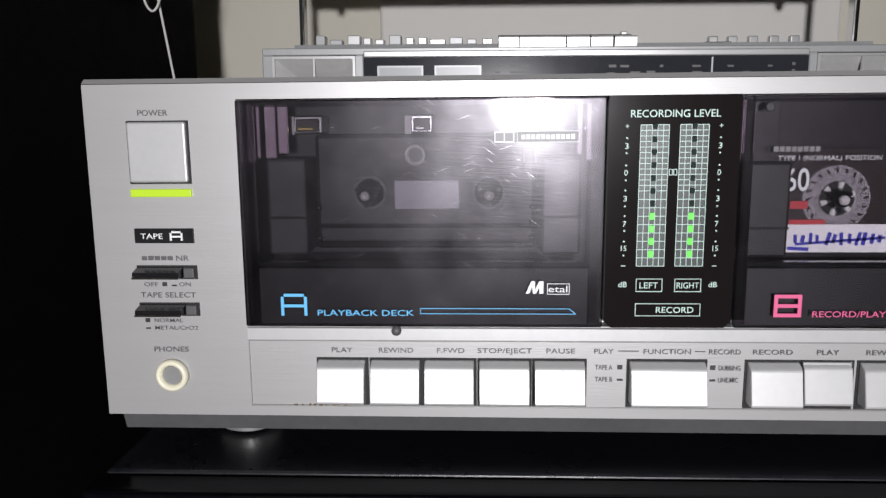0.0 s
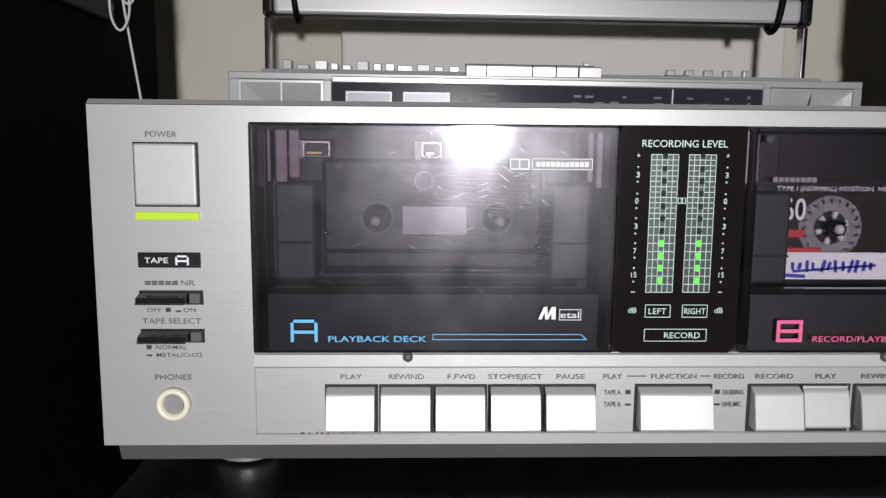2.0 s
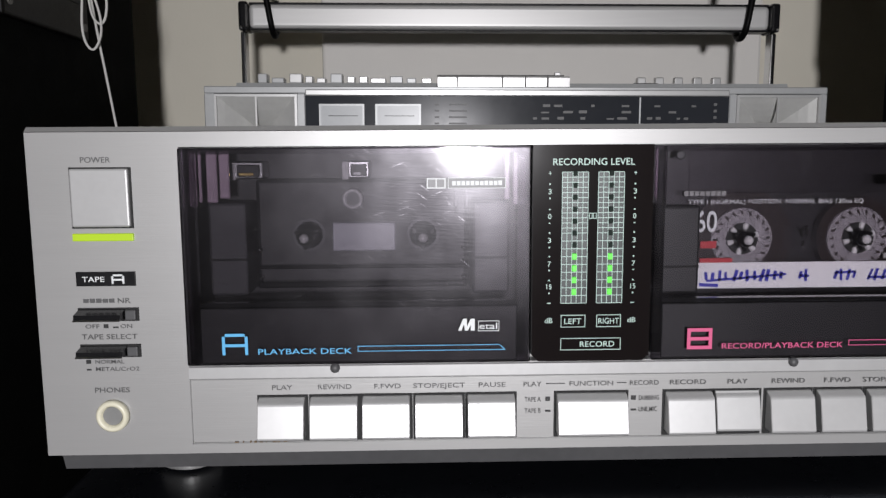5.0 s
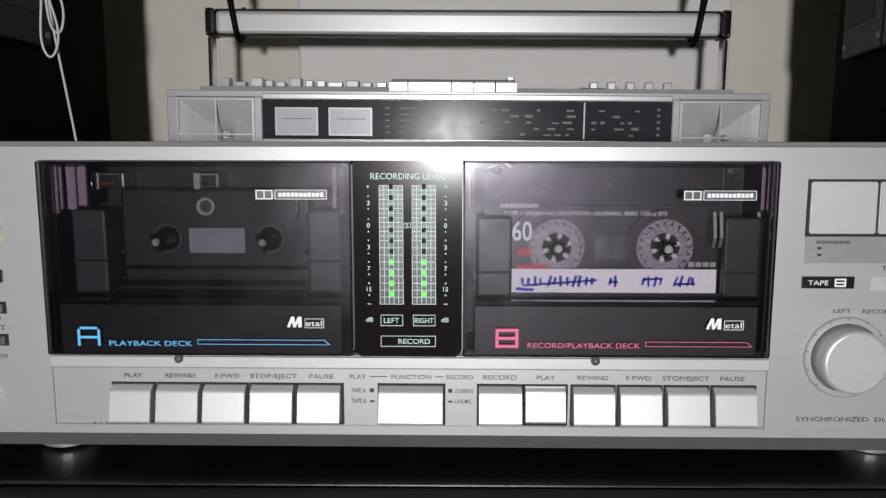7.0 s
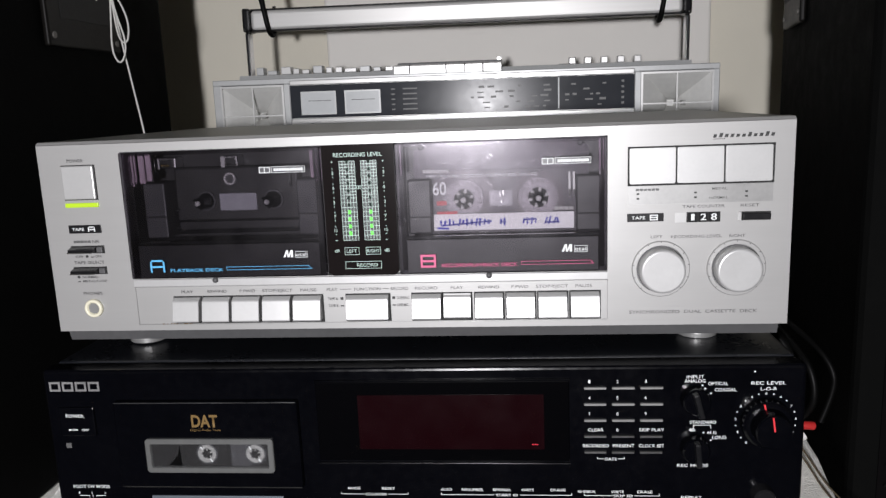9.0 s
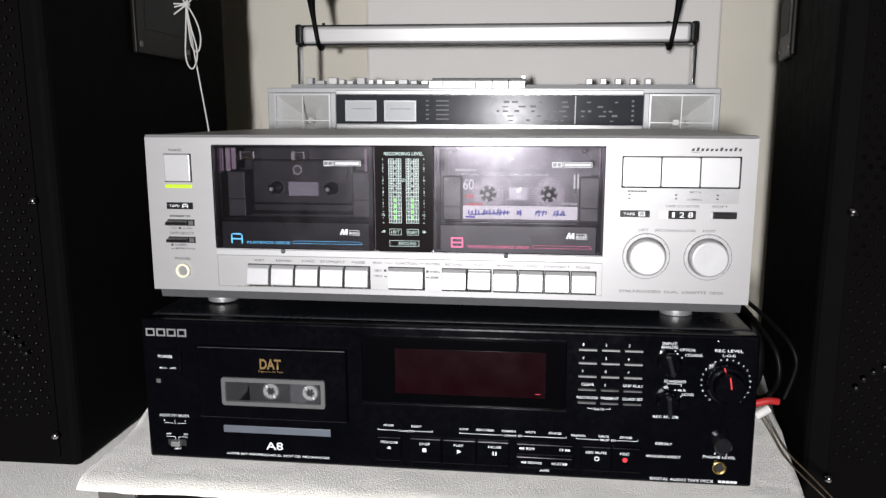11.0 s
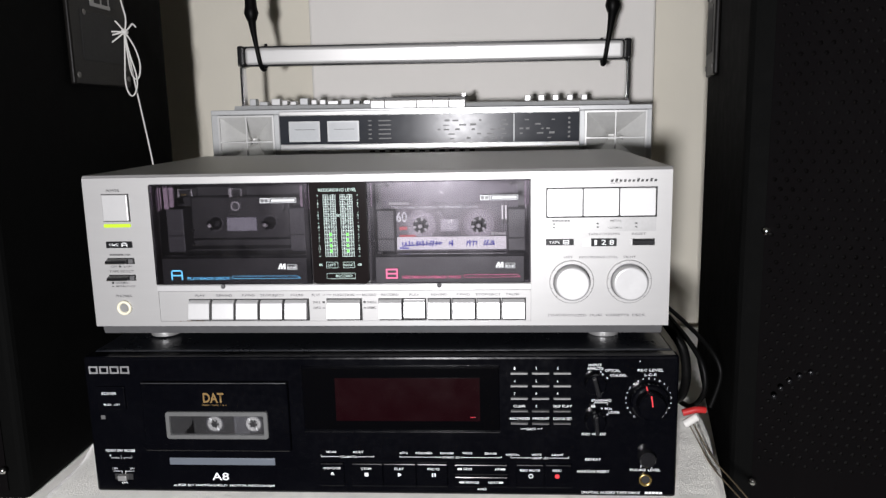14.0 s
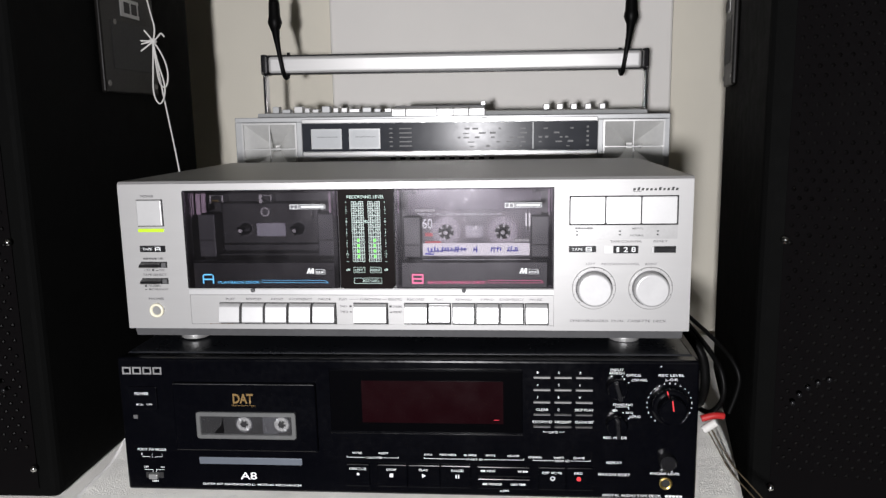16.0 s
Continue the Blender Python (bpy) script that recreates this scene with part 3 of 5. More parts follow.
# the two tape wells and their doors
def well(x0, x1):
    w = bmesh.new()
    z0, z1, yb = 0.0325, 0.1076, 0.032
    bx(w, x0, x1, yb, yb + 0.002, z0, z1)
    bx(w, x0, x0 + 0.0012, 0.004, yb, z0, z1)
    bx(w, x1 - 0.0012, x1, 0.004, yb, z0, z1)
    bx(w, x0, x1, 0.004, yb, z0, z0 + 0.0012)
    bx(w, x0, x1, 0.004, yb, z1 - 0.0012, z1)
    return part("tape_well", w, WELL, deck, "dark tape well")


def door(x0, x1, letter, colour, title, smoke, tx1):
    z0, z1 = 0.0326, 0.1075
    d = part("door", box(x0, x1, -0.0028, -0.0006, z0, z1, 0.0006, 2), smoke, deck, "smoked clear plastic door")
    d.visible_shadow = False
    f = bmesh.new()
    for a in ((x0 + 0.0004, x0 + 0.0042, z0, z1), (x1 - 0.0042, x1 - 0.0004, z0, z1), (x0 + 0.0042, x1 - 0.0042, z1 - 0.0022, z1)):
        bx(f, a[0], a[1], 0.0002, 0.0034, a[2], a[3])
    part("door_frame", f, smoke, d, "smoky door edge").visible_shadow = False
    part("lower_band", box(x0 + 0.0043, x1 - 0.0043, 0.0002, 0.0034, z0, 0.0522, 0.0004), WELL, d, "charcoal lower band")
    part("slot_line", box(x0 + 0.0043, x1 - 0.0043, 0.0004, 0.0036, 0.0527, 0.0540), BLACK_GLOSS, d)
    y = -0.00315
    block_letter(letter, x0 + 0.0124, x0 + 0.0212, 0.0365, 0.0440, 0.0010 if letter == "A" else 0.0012, colour, d, y)
    words(title, x0 + 0.0247, tx1, 0.0376, 0.0020, colour, d, y - 0.0001, bold=0.004)
    a = bmesh.new()
    xa, xb, w = tx1 + 0.0020, x0 + 0.1103, 0.00022
    bx(a, xa, xb, y, y + 0.0002, 0.0372, 0.0372 + w)
    bx(a, xa, xb - 0.0022, y, y + 0.0002, 0.0392 - w, 0.0392)
    bx(a, xa, xa + w, y, y + 0.0002, 0.0372 + w, 0.0392 - w)
    vs = [a.verts.new((px, y, pz + BASE)) for px, pz in ((xb - 0.0024, 0.0392), (xb - 0.0020, 0.0392), (xb, 0.0374), (xb - 0.0005, 0.0374))]
    a.faces.new(vs)
    part("arrow_outline", a, colour, d)
    # the metal-tape badge
    mk = bmesh.new()
    mx, mz = x1 - 0.0252, 0.0442
    for i, (b0, b1, t0, t1) in enumerate(((0.0, 0.0012, 0.0018, 0.0028), (0.0024, 0.0032, 0.0018, 0.0030), (0.0024, 0.0034, 0.0044, 0.0056), (0.0044, 0.0058, 0.0045, 0.0058))):
        ys = y - 0.00002 * i
        mk.faces.new([mk.verts.new((mx + px, ys, mz + pz + BASE)) for px, pz in ((b0, 0), (b1, 0), (t1, 0.0042), (t0, 0.0042))])
    part("badge_stroke", mk, PRINT_WHITE, d)
    words("etal", mx + 0.0074, mx + 0.0136, mz + 0.0016, 0.0022, PRINT_WHITE, d, y)
    part("badge_outline", outline(bmesh.new(), mx + 0.0070, mx + 0.0143, mz - 0.0003, mz + 0.0034, 0.0002, y), PRINT_WHITE, d)
    # the noise-reduction badge, left as plain shapes
    nx = x1 - 0.0356
    nb = outline(bmesh.new(), nx, nx + 0.0064, 0.0934, 0.0969, 0.0004, y)
    bx(nb, nx + 0.0030, nx + 0.0034, y, y + 0.0003, 0.0938, 0.0965)
    outline(nb, nx + 0.0072, nx + 0.0268, 0.0934, 0.0970, 0.0002, y)
    part("badge_outline", nb, PRINT_WHITE, d)
    part("badge_field", box(nx + 0.0003, nx + 0.0267, y + 0.00012, y + 0.00030, 0.0935, 0.0968), GREY_FIELD, d)
    bars("unread_badge", nx + 0.0086, nx + 0.0258, 0.0952, 0.0016, PRINT_WHITE, d, y, 11, 3)
    return d


well(-0.1640, -0.0446)
well(-0.0024, 0.1158)
door_a = door(-0.1638, -0.0448, "A", PRINT_BLUE, "PLAYBACK DECK", SMOKE_A, -0.1068)
door_b = door(-0.0022, 0.1154, "B", PRINT_PINK, "RECORD/PLAYBACK DECK", SMOKE_B, 0.0655)

# inside the empty well A
for x0, x1 in ((-0.1585, -0.1450), (-0.0640, -0.0505)):
    part("guide_block", box(x0, x1, 0.012, 0.0315, 0.0545, 0.0880, 0.001), WELL_GREY, deck, "grey tape guide block")
    part("guide_seam", box(x0 - 0.0001, x1 + 0.0001, 0.0114, 0.0119, 0.0672, 0.0680), GAP, deck)
part("cassette_seat", box(-0.1440, -0.0650, 0.024, 0.0315, 0.0560, 0.0960, 0.0015), WELL, deck)
part("seat_rib", box(-0.1435, -0.0655, 0.020, 0.024, 0.0555, 0.0580, 0.0008), BLACK_GLOSS, deck)
part("seat_rib", box(-0.1435, -0.0655, 0.021, 0.024, 0.0625, 0.0640, 0.0006), BLACK_GLOSS, deck)
part("pale_window", box(-0.1156, -0.0922, 0.0228, 0.0239, 0.0690, 0.0796, 0.0004), PALE_WINDOW, deck, "milky reflective window")


def spindle(cx, cz, y0, y1):
    s = part("spindle", lathe(bmesh.new(), (cx, 0, cz), "y", ((0.0050, y1), (0.0050, y1 - 0.002), (0.0042, y1 - 0.003), (0.0034, y0 + 0.004), (0.0026, y0 + 0.001), (0.0012, y0)), 24), BLACK_GLOSS, deck, "black reel spindle", smooth=True)
    for k in range(3):
        a = 0.5 + k * 2.094
        part("spindle_fin", rod(bmesh.new(), (cx + 0.0037 * math.cos(a), y0 + 0.003, cz + 0.0037 * math.sin(a)), (cx + 0.0037 * math.cos(a), y1 - 0.003, cz + 0.0037 * math.sin(a)), 0.0008, n=8), BLACK_GLOSS, s)
    # white tip colour carries the bright glint of the spindle end
    part("spindle_tip", lathe(bmesh.new(), (cx, y0, cz), "y", ((0.0018, 0.0006), (0.0016, -0.0006), (0.0005, -0.0015)), 12), HUB_WHITE, s, "spindle tip painted pale for its glint", smooth=True)
    part("spindle_collar", lathe(bmesh.new(), (cx, y1 - 0.0006, cz), "y", ((0.0050, 0.0004), (0.0062, 0.0004), (0.0062, -0.0004), (0.0050, -0.0004)), 28, True), WELL_GREY, s, "grey collar")


spindle(-0.1243, 0.0752, 0.010, 0.024)
spindle(-0.0818, 0.0752, 0.010, 0.024)
for hx, hw in ((-0.1520, 0.0120), (-0.1108, 0.0096)):
    head = part("tape_head", box(hx, hx + hw, 0.020, 0.0315, 0.0962, 0.1026, 0.0006), STEEL, deck, "metal tape head")
    part("head_cover", box(hx + 0.0028, hx + hw - 0.001, 0.0182, 0.0199, 0.0970, 0.1014, 0.0004), WELL, head)
    part("head_face", box(hx + 0.0036, hx + hw - 0.003, 0.0174, 0.0181, 0.0974, 0.0986, 0.0002), BRASS if hx < -0.14 else CHROME, head)
    part("head_bracket", box(hx - 0.0004, hx + 0.0022, 0.0186, 0.0200, 0.0958, 0.1024, 0.0003), HUB_WHITE, head)
part("guide_ring", lathe(bmesh.new(), (-0.1078, 0.022, 0.0885), "y", ((0.0040, 0.002), (0.0039, 0.0), (0.0034, -0.0008), (0.0027, -0.0006), (0.0025, 0.0012)), 24), HUB_WHITE, deck, "pale ring in the tape well", smooth=True)
part("ring_bore", rod(bmesh.new(), (-0.1078, 0.0226, 0.0885), (-0.1078, 0.0236, 0.0885), 0.0026), WELL_GREY, deck)
# chrome rods added for the bright vertical reflections at the well's ends
for vx in (-0.1618, -0.1597, -0.1560, -0.0500, -0.0478):
    part("edge_reflection_post", rod(bmesh.new(), (vx, 0.026, 0.0885), (vx, 0.026, 0.1060), 0.0007 if vx != -0.1560 else 0.0012, n=12), CHROME, deck, smooth=True)
for vx, vz in ((-0.1425, 0.0700), (-0.1425, 0.0590), (-0.0665, 0.0700), (-0.0665, 0.0650), (-0.0665, 0.0590)):
    part("metal_pin", lathe(bmesh.new(), (vx, 0.021, vz), "y", ((0.0009, 0.003), (0.0009, 0.0), (0.0003, -0.0006)), 10), STEEL, deck, smooth=True)
for vx in (-0.0660, -0.0700):
    part("leaf_spring", prism(bmesh.new(), (vx, vx + 0.0007), ((0.020, 0.083), (0.0185, 0.086), (0.020, 0.092), (0.0206, 0.092), (0.0192, 0.086), (0.0206, 0.083))), STEEL, deck)

# strips painted pink where the door edges catch light
for x0, x1, z0 in ((-0.1630, -0.1604, 0.0870), (-0.1596, -0.1586, 0.0885), (-0.1568, -0.1532, 0.0885), (-0.1524, -0.1490, 0.0900), (-0.0532, -0.0512, 0.0890), (-0.0502, -0.0480, 0.0870), (-0.0472, -0.0456, 0.0870)):
    part("door_edge_streak", box(x0, x1, 0.0062, 0.0080, z0, 0.1064, 0.0004, 1), RIB, deck, "pinkish streak of light caught in the clear door edge")
for x0, x1 in ((-0.0004, 0.0006), (0.1116, 0.1128), (0.1138, 0.1144)):
    part("door_edge_streak", box(x0, x1, 0.0046, 0.0058, 0.0890, 0.1064, 0.0003, 1), RIB, deck, "pinkish streak of light caught in the clear door edge")

# inside well B: guides and the cassette
for x0, x1 in ((0.0030, 0.0168), (0.0990, 0.1130)):
    part("guide_block", box(x0, x1, 0.006, 0.0105, 0.0545, 0.0862, 0.001), WELL, deck, "charcoal cassette holder arm")
    part("guide_seam", box(x0 + 0.0002, x1 - 0.0002, 0.0052, 0.0058, 0.0640, 0.0648), GAP, deck)
for vx in (0.0950, 0.0975, 0.1120):
    part("leaf_spring", prism(bmesh.new(), (vx, vx + 0.0012), ((0.009, 0.074), (0.007, 0.078), (0.009, 0.088), (0.0096, 0.088), (0.0078, 0.078), (0.0096, 0.074))), SILVER_DARK, deck)
spindle(0.0351, 0.0733, 0.008, 0.030)
spindle(0.0781, 0.0733, 0.008, 0.030)

tape = thing("cassette", (0.0566, 0.018, BASE + 0.0440), "clear smoky sixty-minute cassette with a white hand-written label", "cassette")
CY0, CY1 = 0.0125, 0.0225


def plate_with_holes(x0, x1, z0, z1, y0, y1, holes, r, n=20):
    """A flat plate with round holes, as one mesh; z from BASE."""
    b = bmesh.new()
    cuts = sorted(holes)
    xs = [x0] + [(a[0] + c[0]) / 2 for a, c in zip(cuts, cuts[1:])] + [x1]
    for (cx, cz), a, c in zip(cuts, xs, xs[1:]):
        ring, rim = [], []
        for i in range(n):
            t = 2 * math.pi * i / n + math.pi / n
            dx, dz = math.cos(t), math.sin(t)
            ring.append((cx + r * dx, cz + r * dz))
            s = min((c - cx) / dx if dx > 1e-9 else 9, (a - cx) / dx if dx < -1e-9 else 9, (z1 - cz) / dz if dz > 1e-9 else 9, (z0 - cz) / dz if dz < -1e-9 else 9)
            rim.append((cx + s * dx, cz + s * dz))
        for y, flip in ((y0, False), (y1, True)):
            vi = [b.verts.new((p[0], y, p[1] + BASE)) for p in ring]
            vo = [b.verts.new((p[0], y, p[1] + BASE)) for p in rim]
            for i in range(n):
                j = (i + 1) % n
                q = [vi[i], vi[j], vo[j], vo[i]]
                b.faces.new(q if flip else q[::-1])
    return b


hubs = [(0.0351, 0.0733), (0.0781, 0.0733)]
for y in (CY0, CY1 - 0.001):
    part("shell_half", plate_with_holes(0.0064, 0.1068, 0.0443, 0.1078, y, y + 0.001, hubs, 0.0058), TAPE_SHELL, tape, "smoky clear shell").visible_shadow = False
part("raised_edge", prism(bmesh.new(), (0.0140, 0.0992), ((CY0 - 0.0018, 0.0905), (CY0 - 0.0018, 0.1076), (CY0 - 0.0001, 0.1078), (CY0 - 0.0001, 0.0900))), TAPE_SHELL, tape, "thicker trapezoid edge of the shell").visible_shadow = False
part("liner", box(0.0086, 0.1046, CY0 + 0.0072, CY0 + 0.0080, 0.0460, 0.1060), WELL, tape, "dark slip sheet")
for cx, cz in hubs:
    hub = part("reel_hub", lathe(bmesh.new(), (cx, 0, cz), "y", ((0.0058, CY0 + 0.0014), (0.0112, CY0 + 0.0014), (0.0114, CY0 + 0.0018), (0.0114, CY0 + 0.0060), (0.0058, CY0 + 0.0060)), 40, True), HUB_WHITE, tape, "pale toothed reel hub")
    for k in range(6):
        a = k * math.pi / 3 + 0.3
        part("tooth", rod(bmesh.new(), (cx + 0.0058 * math.cos(a), CY0 + 0.001, cz + 0.0058 * math.sin(a)), (cx + 0.0036 * math.cos(a), CY0 + 0.001, cz + 0.0036 * math.sin(a)), 0.0011, 0.0008, n=8), HUB_WHITE, hub)
    part("hub_bore", rod(bmesh.new(), (cx, CY0 + 0.0012, cz), (cx, CY0 + 0.0055, cz), 0.0059, n=30), GAP, hub)
    nb = bmesh.new()
    for k in range(20):
        a = k * math.pi / 10
        p, q = (cx + 0.0090 * math.cos(a), cz + 0.0090 * math.sin(a)), (cx + 0.0103 * math.cos(a + 0.06), cz + 0.0103 * math.sin(a + 0.06))
        rod(nb, (p[0], CY0 + 0.0012, p[1]), (q[0], CY0 + 0.0012, q[1]), 0.0004, n=6)
    part("hub_marks", nb, TAPE_BROWN, hub)
    part("tape_pack", lathe(bmesh.new(), (cx, 0, cz), "y", ((0.0115, CY0 + 0.0022), (0.0185 if cx < 0.05 else 0.0150, CY0 + 0.0022), (0.0185 if cx < 0.05 else 0.0150, CY0 + 0.0058), (0.0115, CY0 + 0.0058)), 40, True), TAPE_BROWN, tape, "dark brown wound tape")
label_part = part("paper_label", box(0.0172, 0.0983, CY0 - 0.0008, CY0 - 0.0002, 0.0553, 0.0648), PAPER, tape, "white paper label with blue pen strokes")
rnd = random.Random(4)
strokes = bmesh.new()
zb, yb = 0.0600, CY0 - 0.0012


def stroke(x0, z0, x1, z1, w=0.0009):
    d = Vector((x1 - x0, 0, z1 - z0))
    nrm = Vector((-d.z, 0, d.x)).normalized() * w / 2
    q = [strokes.verts.new(Vector((px, yb, pz + BASE)) + s * nrm) for px, pz, s in ((x0, z0, 1), (x0, z0, -1), (x1, z1, -1), (x1, z1, 1))]
    strokes.faces.new(q)


# hand-writing kept unread: slanted plain bars in word-like groups
for gx0, gx1 in ((0.0215, 0.0510), (0.0560, 0.0595), (0.0690, 0.0770), (0.0815, 0.0900)):
    x = gx0
    while x < gx1:
        h = rnd.uniform(0.0022, 0.0046)
        stroke(x, zb - h / 2, x + rnd.uniform(-0.0004, 0.0016), zb + h / 2, rnd.uniform(0.0008, 0.0013))
        x += rnd.uniform(0.0020, 0.0030)
    stroke(gx0, zb + rnd.uniform(-0.002, 0.001), gx1, zb + rnd.uniform(-0.0010, 0.0012), 0.0009)
stroke(0.0190, 0.0568, 0.0260, 0.0564, 0.0012)
part("pen_strokes", strokes, INK, label_part)
words("60", 0.0172, 0.0250, 0.0800, 0.0076, PRINT_WHITE, tape, CY0 - 0.0004, bold=0.01)
part("red_stripe", box(0.0192, 0.0250, CY0 - 0.0004, CY0 - 0.0001, 0.0701, 0.0727), RED_STRIPE, tape)
part("red_stripe", box(0.0192, 0.0312, CY0 - 0.0004, CY0 - 0.0001, 0.0641, 0.0664), RED_STRIPE, tape)
words("TYPE I (NORMAL) POSITION  NORMAL BIAS 120us EQ", 0.0135, 0.0775, 0.0872, 0.0016, PRINT_WHITE, tape, CY0 - 0.0021)
bars("unread_name", 0.0120, 0.0275, 0.0902, 0.0018, REEL_GREY, tape, CY0 - 0.0022, 8, 6)
bars("unread_name", 0.0872, 0.0985, 0.0668, 0.0020, REEL_GREY, tape, CY0 - 0.0004, 4, 6)
part("window_slot", box(0.0500, 0.0632, CY0 - 0.0003, CY0 - 0.0001, 0.0690, 0.0780), CLEAR, tape).visible_shadow = False
# chrome slivers added in front to show the window's glints
for gx, gz, gh in ((0.0556, 0.0742, 0.0030), (0.0574, 0.0748, 0.0034), (0.0562, 0.0706, 0.0018)):
    part("window_glint", box(gx, gx + 0.0012, CY0 - 0.0009, CY0 - 0.0004, gz, gz + gh, 0.0002, 1), CHROME, tape, "chrome sliver for a glint in the cassette window")
for sx, sz in ((0.0110, 0.1040), (0.1020, 0.1040), (0.0110, 0.0480), (0.1020, 0.0480)):
    part("shell_screw", lathe(bmesh.new(), (sx, CY0 - 0.0003, sz), "y", ((0.0018, 0.0004), (0.0016, -0.0004), (0.0006, -0.0002)), 14), PLINTH, tape, smooth=True)

# the recording-level meter
vu = bmesh.new()
pts = [(-0.0441, 0.1079), (-0.0441, 0.0345), (-0.0418, 0.0323), (-0.0050, 0.0323), (-0.0027, 0.0345), (-0.0027, 0.1079)]
fr = [vu.verts.new((px, -0.0012, pz + BASE)) for px, pz in pts]
bk = [vu.verts.new((px, 0.006, pz + BASE)) for px, pz in pts]
vu.faces.new(fr)
vu.faces.new(bk[::-1])
for i in range(len(pts)):
    j = (i + 1) % len(pts)
    vu.faces.new((fr[j], fr[i], bk[i], bk[j]))
bmesh.ops.recalc_face_normals(vu, faces=vu.faces)
meter = part("level_meter", vu, VU_BLACK, deck, "black recording-level meter with green lights")
part("corner_backing", box(-0.0443, -0.0024, 0.0062, 0.0075, 0.0322, 0.1078), SILVER, deck)
Y = -0.00155
words("RECORDING LEVEL", -0.0373, -0.0093, 0.1021, 0.0023, PRINT_MINT, meter, Y)
LEVELS = [0.0531 + 0.00273 * i for i in range(10)] + [0.0777 + 0.00174 * i for i in range(1, 13)]
for x0, x1 in ((-0.0341, -0.0252), (-0.0217, -0.0128)):
    g = bmesh.new()
    w = 0.00020
    for z in LEVELS:
        bx(g, x0, x1, Y, Y + 0.0002, z - w / 2, z + w / 2)
    for i in range(6):
        x = x0 + (x1 - x0) * i / 5
        bx(g, x - w / 2, x + w / 2, Y - 0.0001, Y + 0.0001, LEVELS[0], LEVELS[-1])
    part("meter_field", box(x0, x1, Y + 0.00022, Y + 0.0003, LEVELS[0], LEVELS[-1]), MINT_FIELD, meter, "dim mint field")
    part("meter_grid", g, PRINT_MINT, meter, "mint printed grid")
    xc = (x0 + x1) / 2
    for i in range(11):
        z = LEVELS[0] + 0.0041 + 0.0041 * i
        part("segment", box(xc - 0.0008, xc + 0.0008, Y - 0.0005, Y - 0.0002, z - (0.0011 if i < 4 else 0.0009), z + (0.0011 if i < 4 else 0.0009), 0.0002, 1), LED_GREEN if i < 4 else LED_OFF, meter, "lit green segment" if i < 4 else "")
for zx in (-0.0248, -0.0234):
    part("zero_mark", outline(bmesh.new(), zx, zx + 0.0012, 0.0826, 0.0846, 0.00022, Y - 0.0002), PRINT_MINT, meter)
SCALE_TEXT = (("+", 0.0982), ("3", 0.0920), ("0", 0.0835), ("3", 0.0752), ("7", 0.0670), ("15", 0.0590), ("-", 0.0531))
for s, z in SCALE_TEXT:
    for xc in (-0.0383, -0.0090):
        wd = 0.0018 if len(s) == 2 else 0.0011
        if s == "-":
            part("scale_mark", box(xc - 0.0007, xc + 0.0007, Y, Y + 0.0002, z - 0.0001, z + 0.0002), PRINT_MINT, meter)
        else:
            words(s, xc - wd / 2, xc + wd / 2, z, 0.0018, PRINT_MINT, meter, Y)
for z in (0.0945, 0.0897, 0.0858, 0.0811, 0.0778, 0.0727, 0.0695, 0.0647, 0.0612, 0.0566):
    for xc in (-0.0383, -0.0090):
        part("scale_dot", rod(bmesh.new(), (xc, Y, z), (xc, Y + 0.0003, z), 0.0003, n=8), PRINT_MINT, meter)
for text, x0, x1, z0, z1, t0, t1 in (("LEFT", -0.0340, -0.0254, 0.0445, 0.0489, -0.0328, -0.0268), ("RIGHT", -0.0215, -0.0129, 0.0445, 0.0489, -0.0208, -0.0136),
                                     ("RECORD", -0.0340, -0.0128, 0.0363, 0.0406, -0.0272, -0.0150)):
    part("printed_box", outline(bmesh.new(), x0, x1, z0, z1, 0.00022, Y), PRINT_MINT, meter)
    words(text, t0, t1, (z0 + z1) / 2, 0.0020, PRINT_MINT, meter, Y)
words("dB", -0.0397, -0.0369, 0.0470, 0.0018, PRINT_MINT, meter, Y)
words("dB", -0.0106, -0.0078, 0.0470, 0.0018, PRINT_MINT, meter, Y)

# right-hand panel
rnd = random.Random(9)
for i in range(11):
    x = 0.1718 + 0.00302 * i
    h = rnd.choice((0.0016, 0.0018, 0.0024))
    q = bmesh.new()
    bx(q, x, x + 0.0017, -0.0003, 0.0, 0.1047, 0.1047 + h)
    for v in q.verts:
        v.co.x += 0.30 * (v.co.z - BASE - 0.1047)
    part("mark_stroke", q, PRINT_BLACK, deck)
part("mark_underline", box(0.1718, 0.1782, -0.0003, 0.0, 0.1038, 0.1041), PRINT_BLACK, deck)
part("button_gap", box(0.1267, 0.2046, -0.0006, 0.0005, 0.0797, 0.1012), GAP, deck)
for i in range(3):
    x0 = 0.1276 + i * 0.02555
    b = prism(bmesh.new(), (x0, x0 + 0.0246), ((0.0, 0.1004), (-0.0014, 0.1002), (-0.0020, 0.0809), (0.0, 0.0806)))
    bmesh.ops.bevel(b, geom=b.edges, offset=0.0004, segments=2, affect="EDGES")
    part("function_button", b, SILVER_KEY, deck, "large square silver button")
part("label_strip", prism(bmesh.new(), (0.1270, 0.2043), ((-0.0004, 0.0695), (-0.0004, 0.0796), (0.0004, 0.0797), (0.0004, 0.0694))), SILVER_DARK, deck, "darker satin strip")
for x0 in (0.1316, 0.1625, 0.1896):
    for z in (0.0722, 0.0748):
        part("print_mark", box(x0, x0 + 0.0014, -0.0009, -0.0004, z, z + 0.0009), PRINT_BLACK, deck)
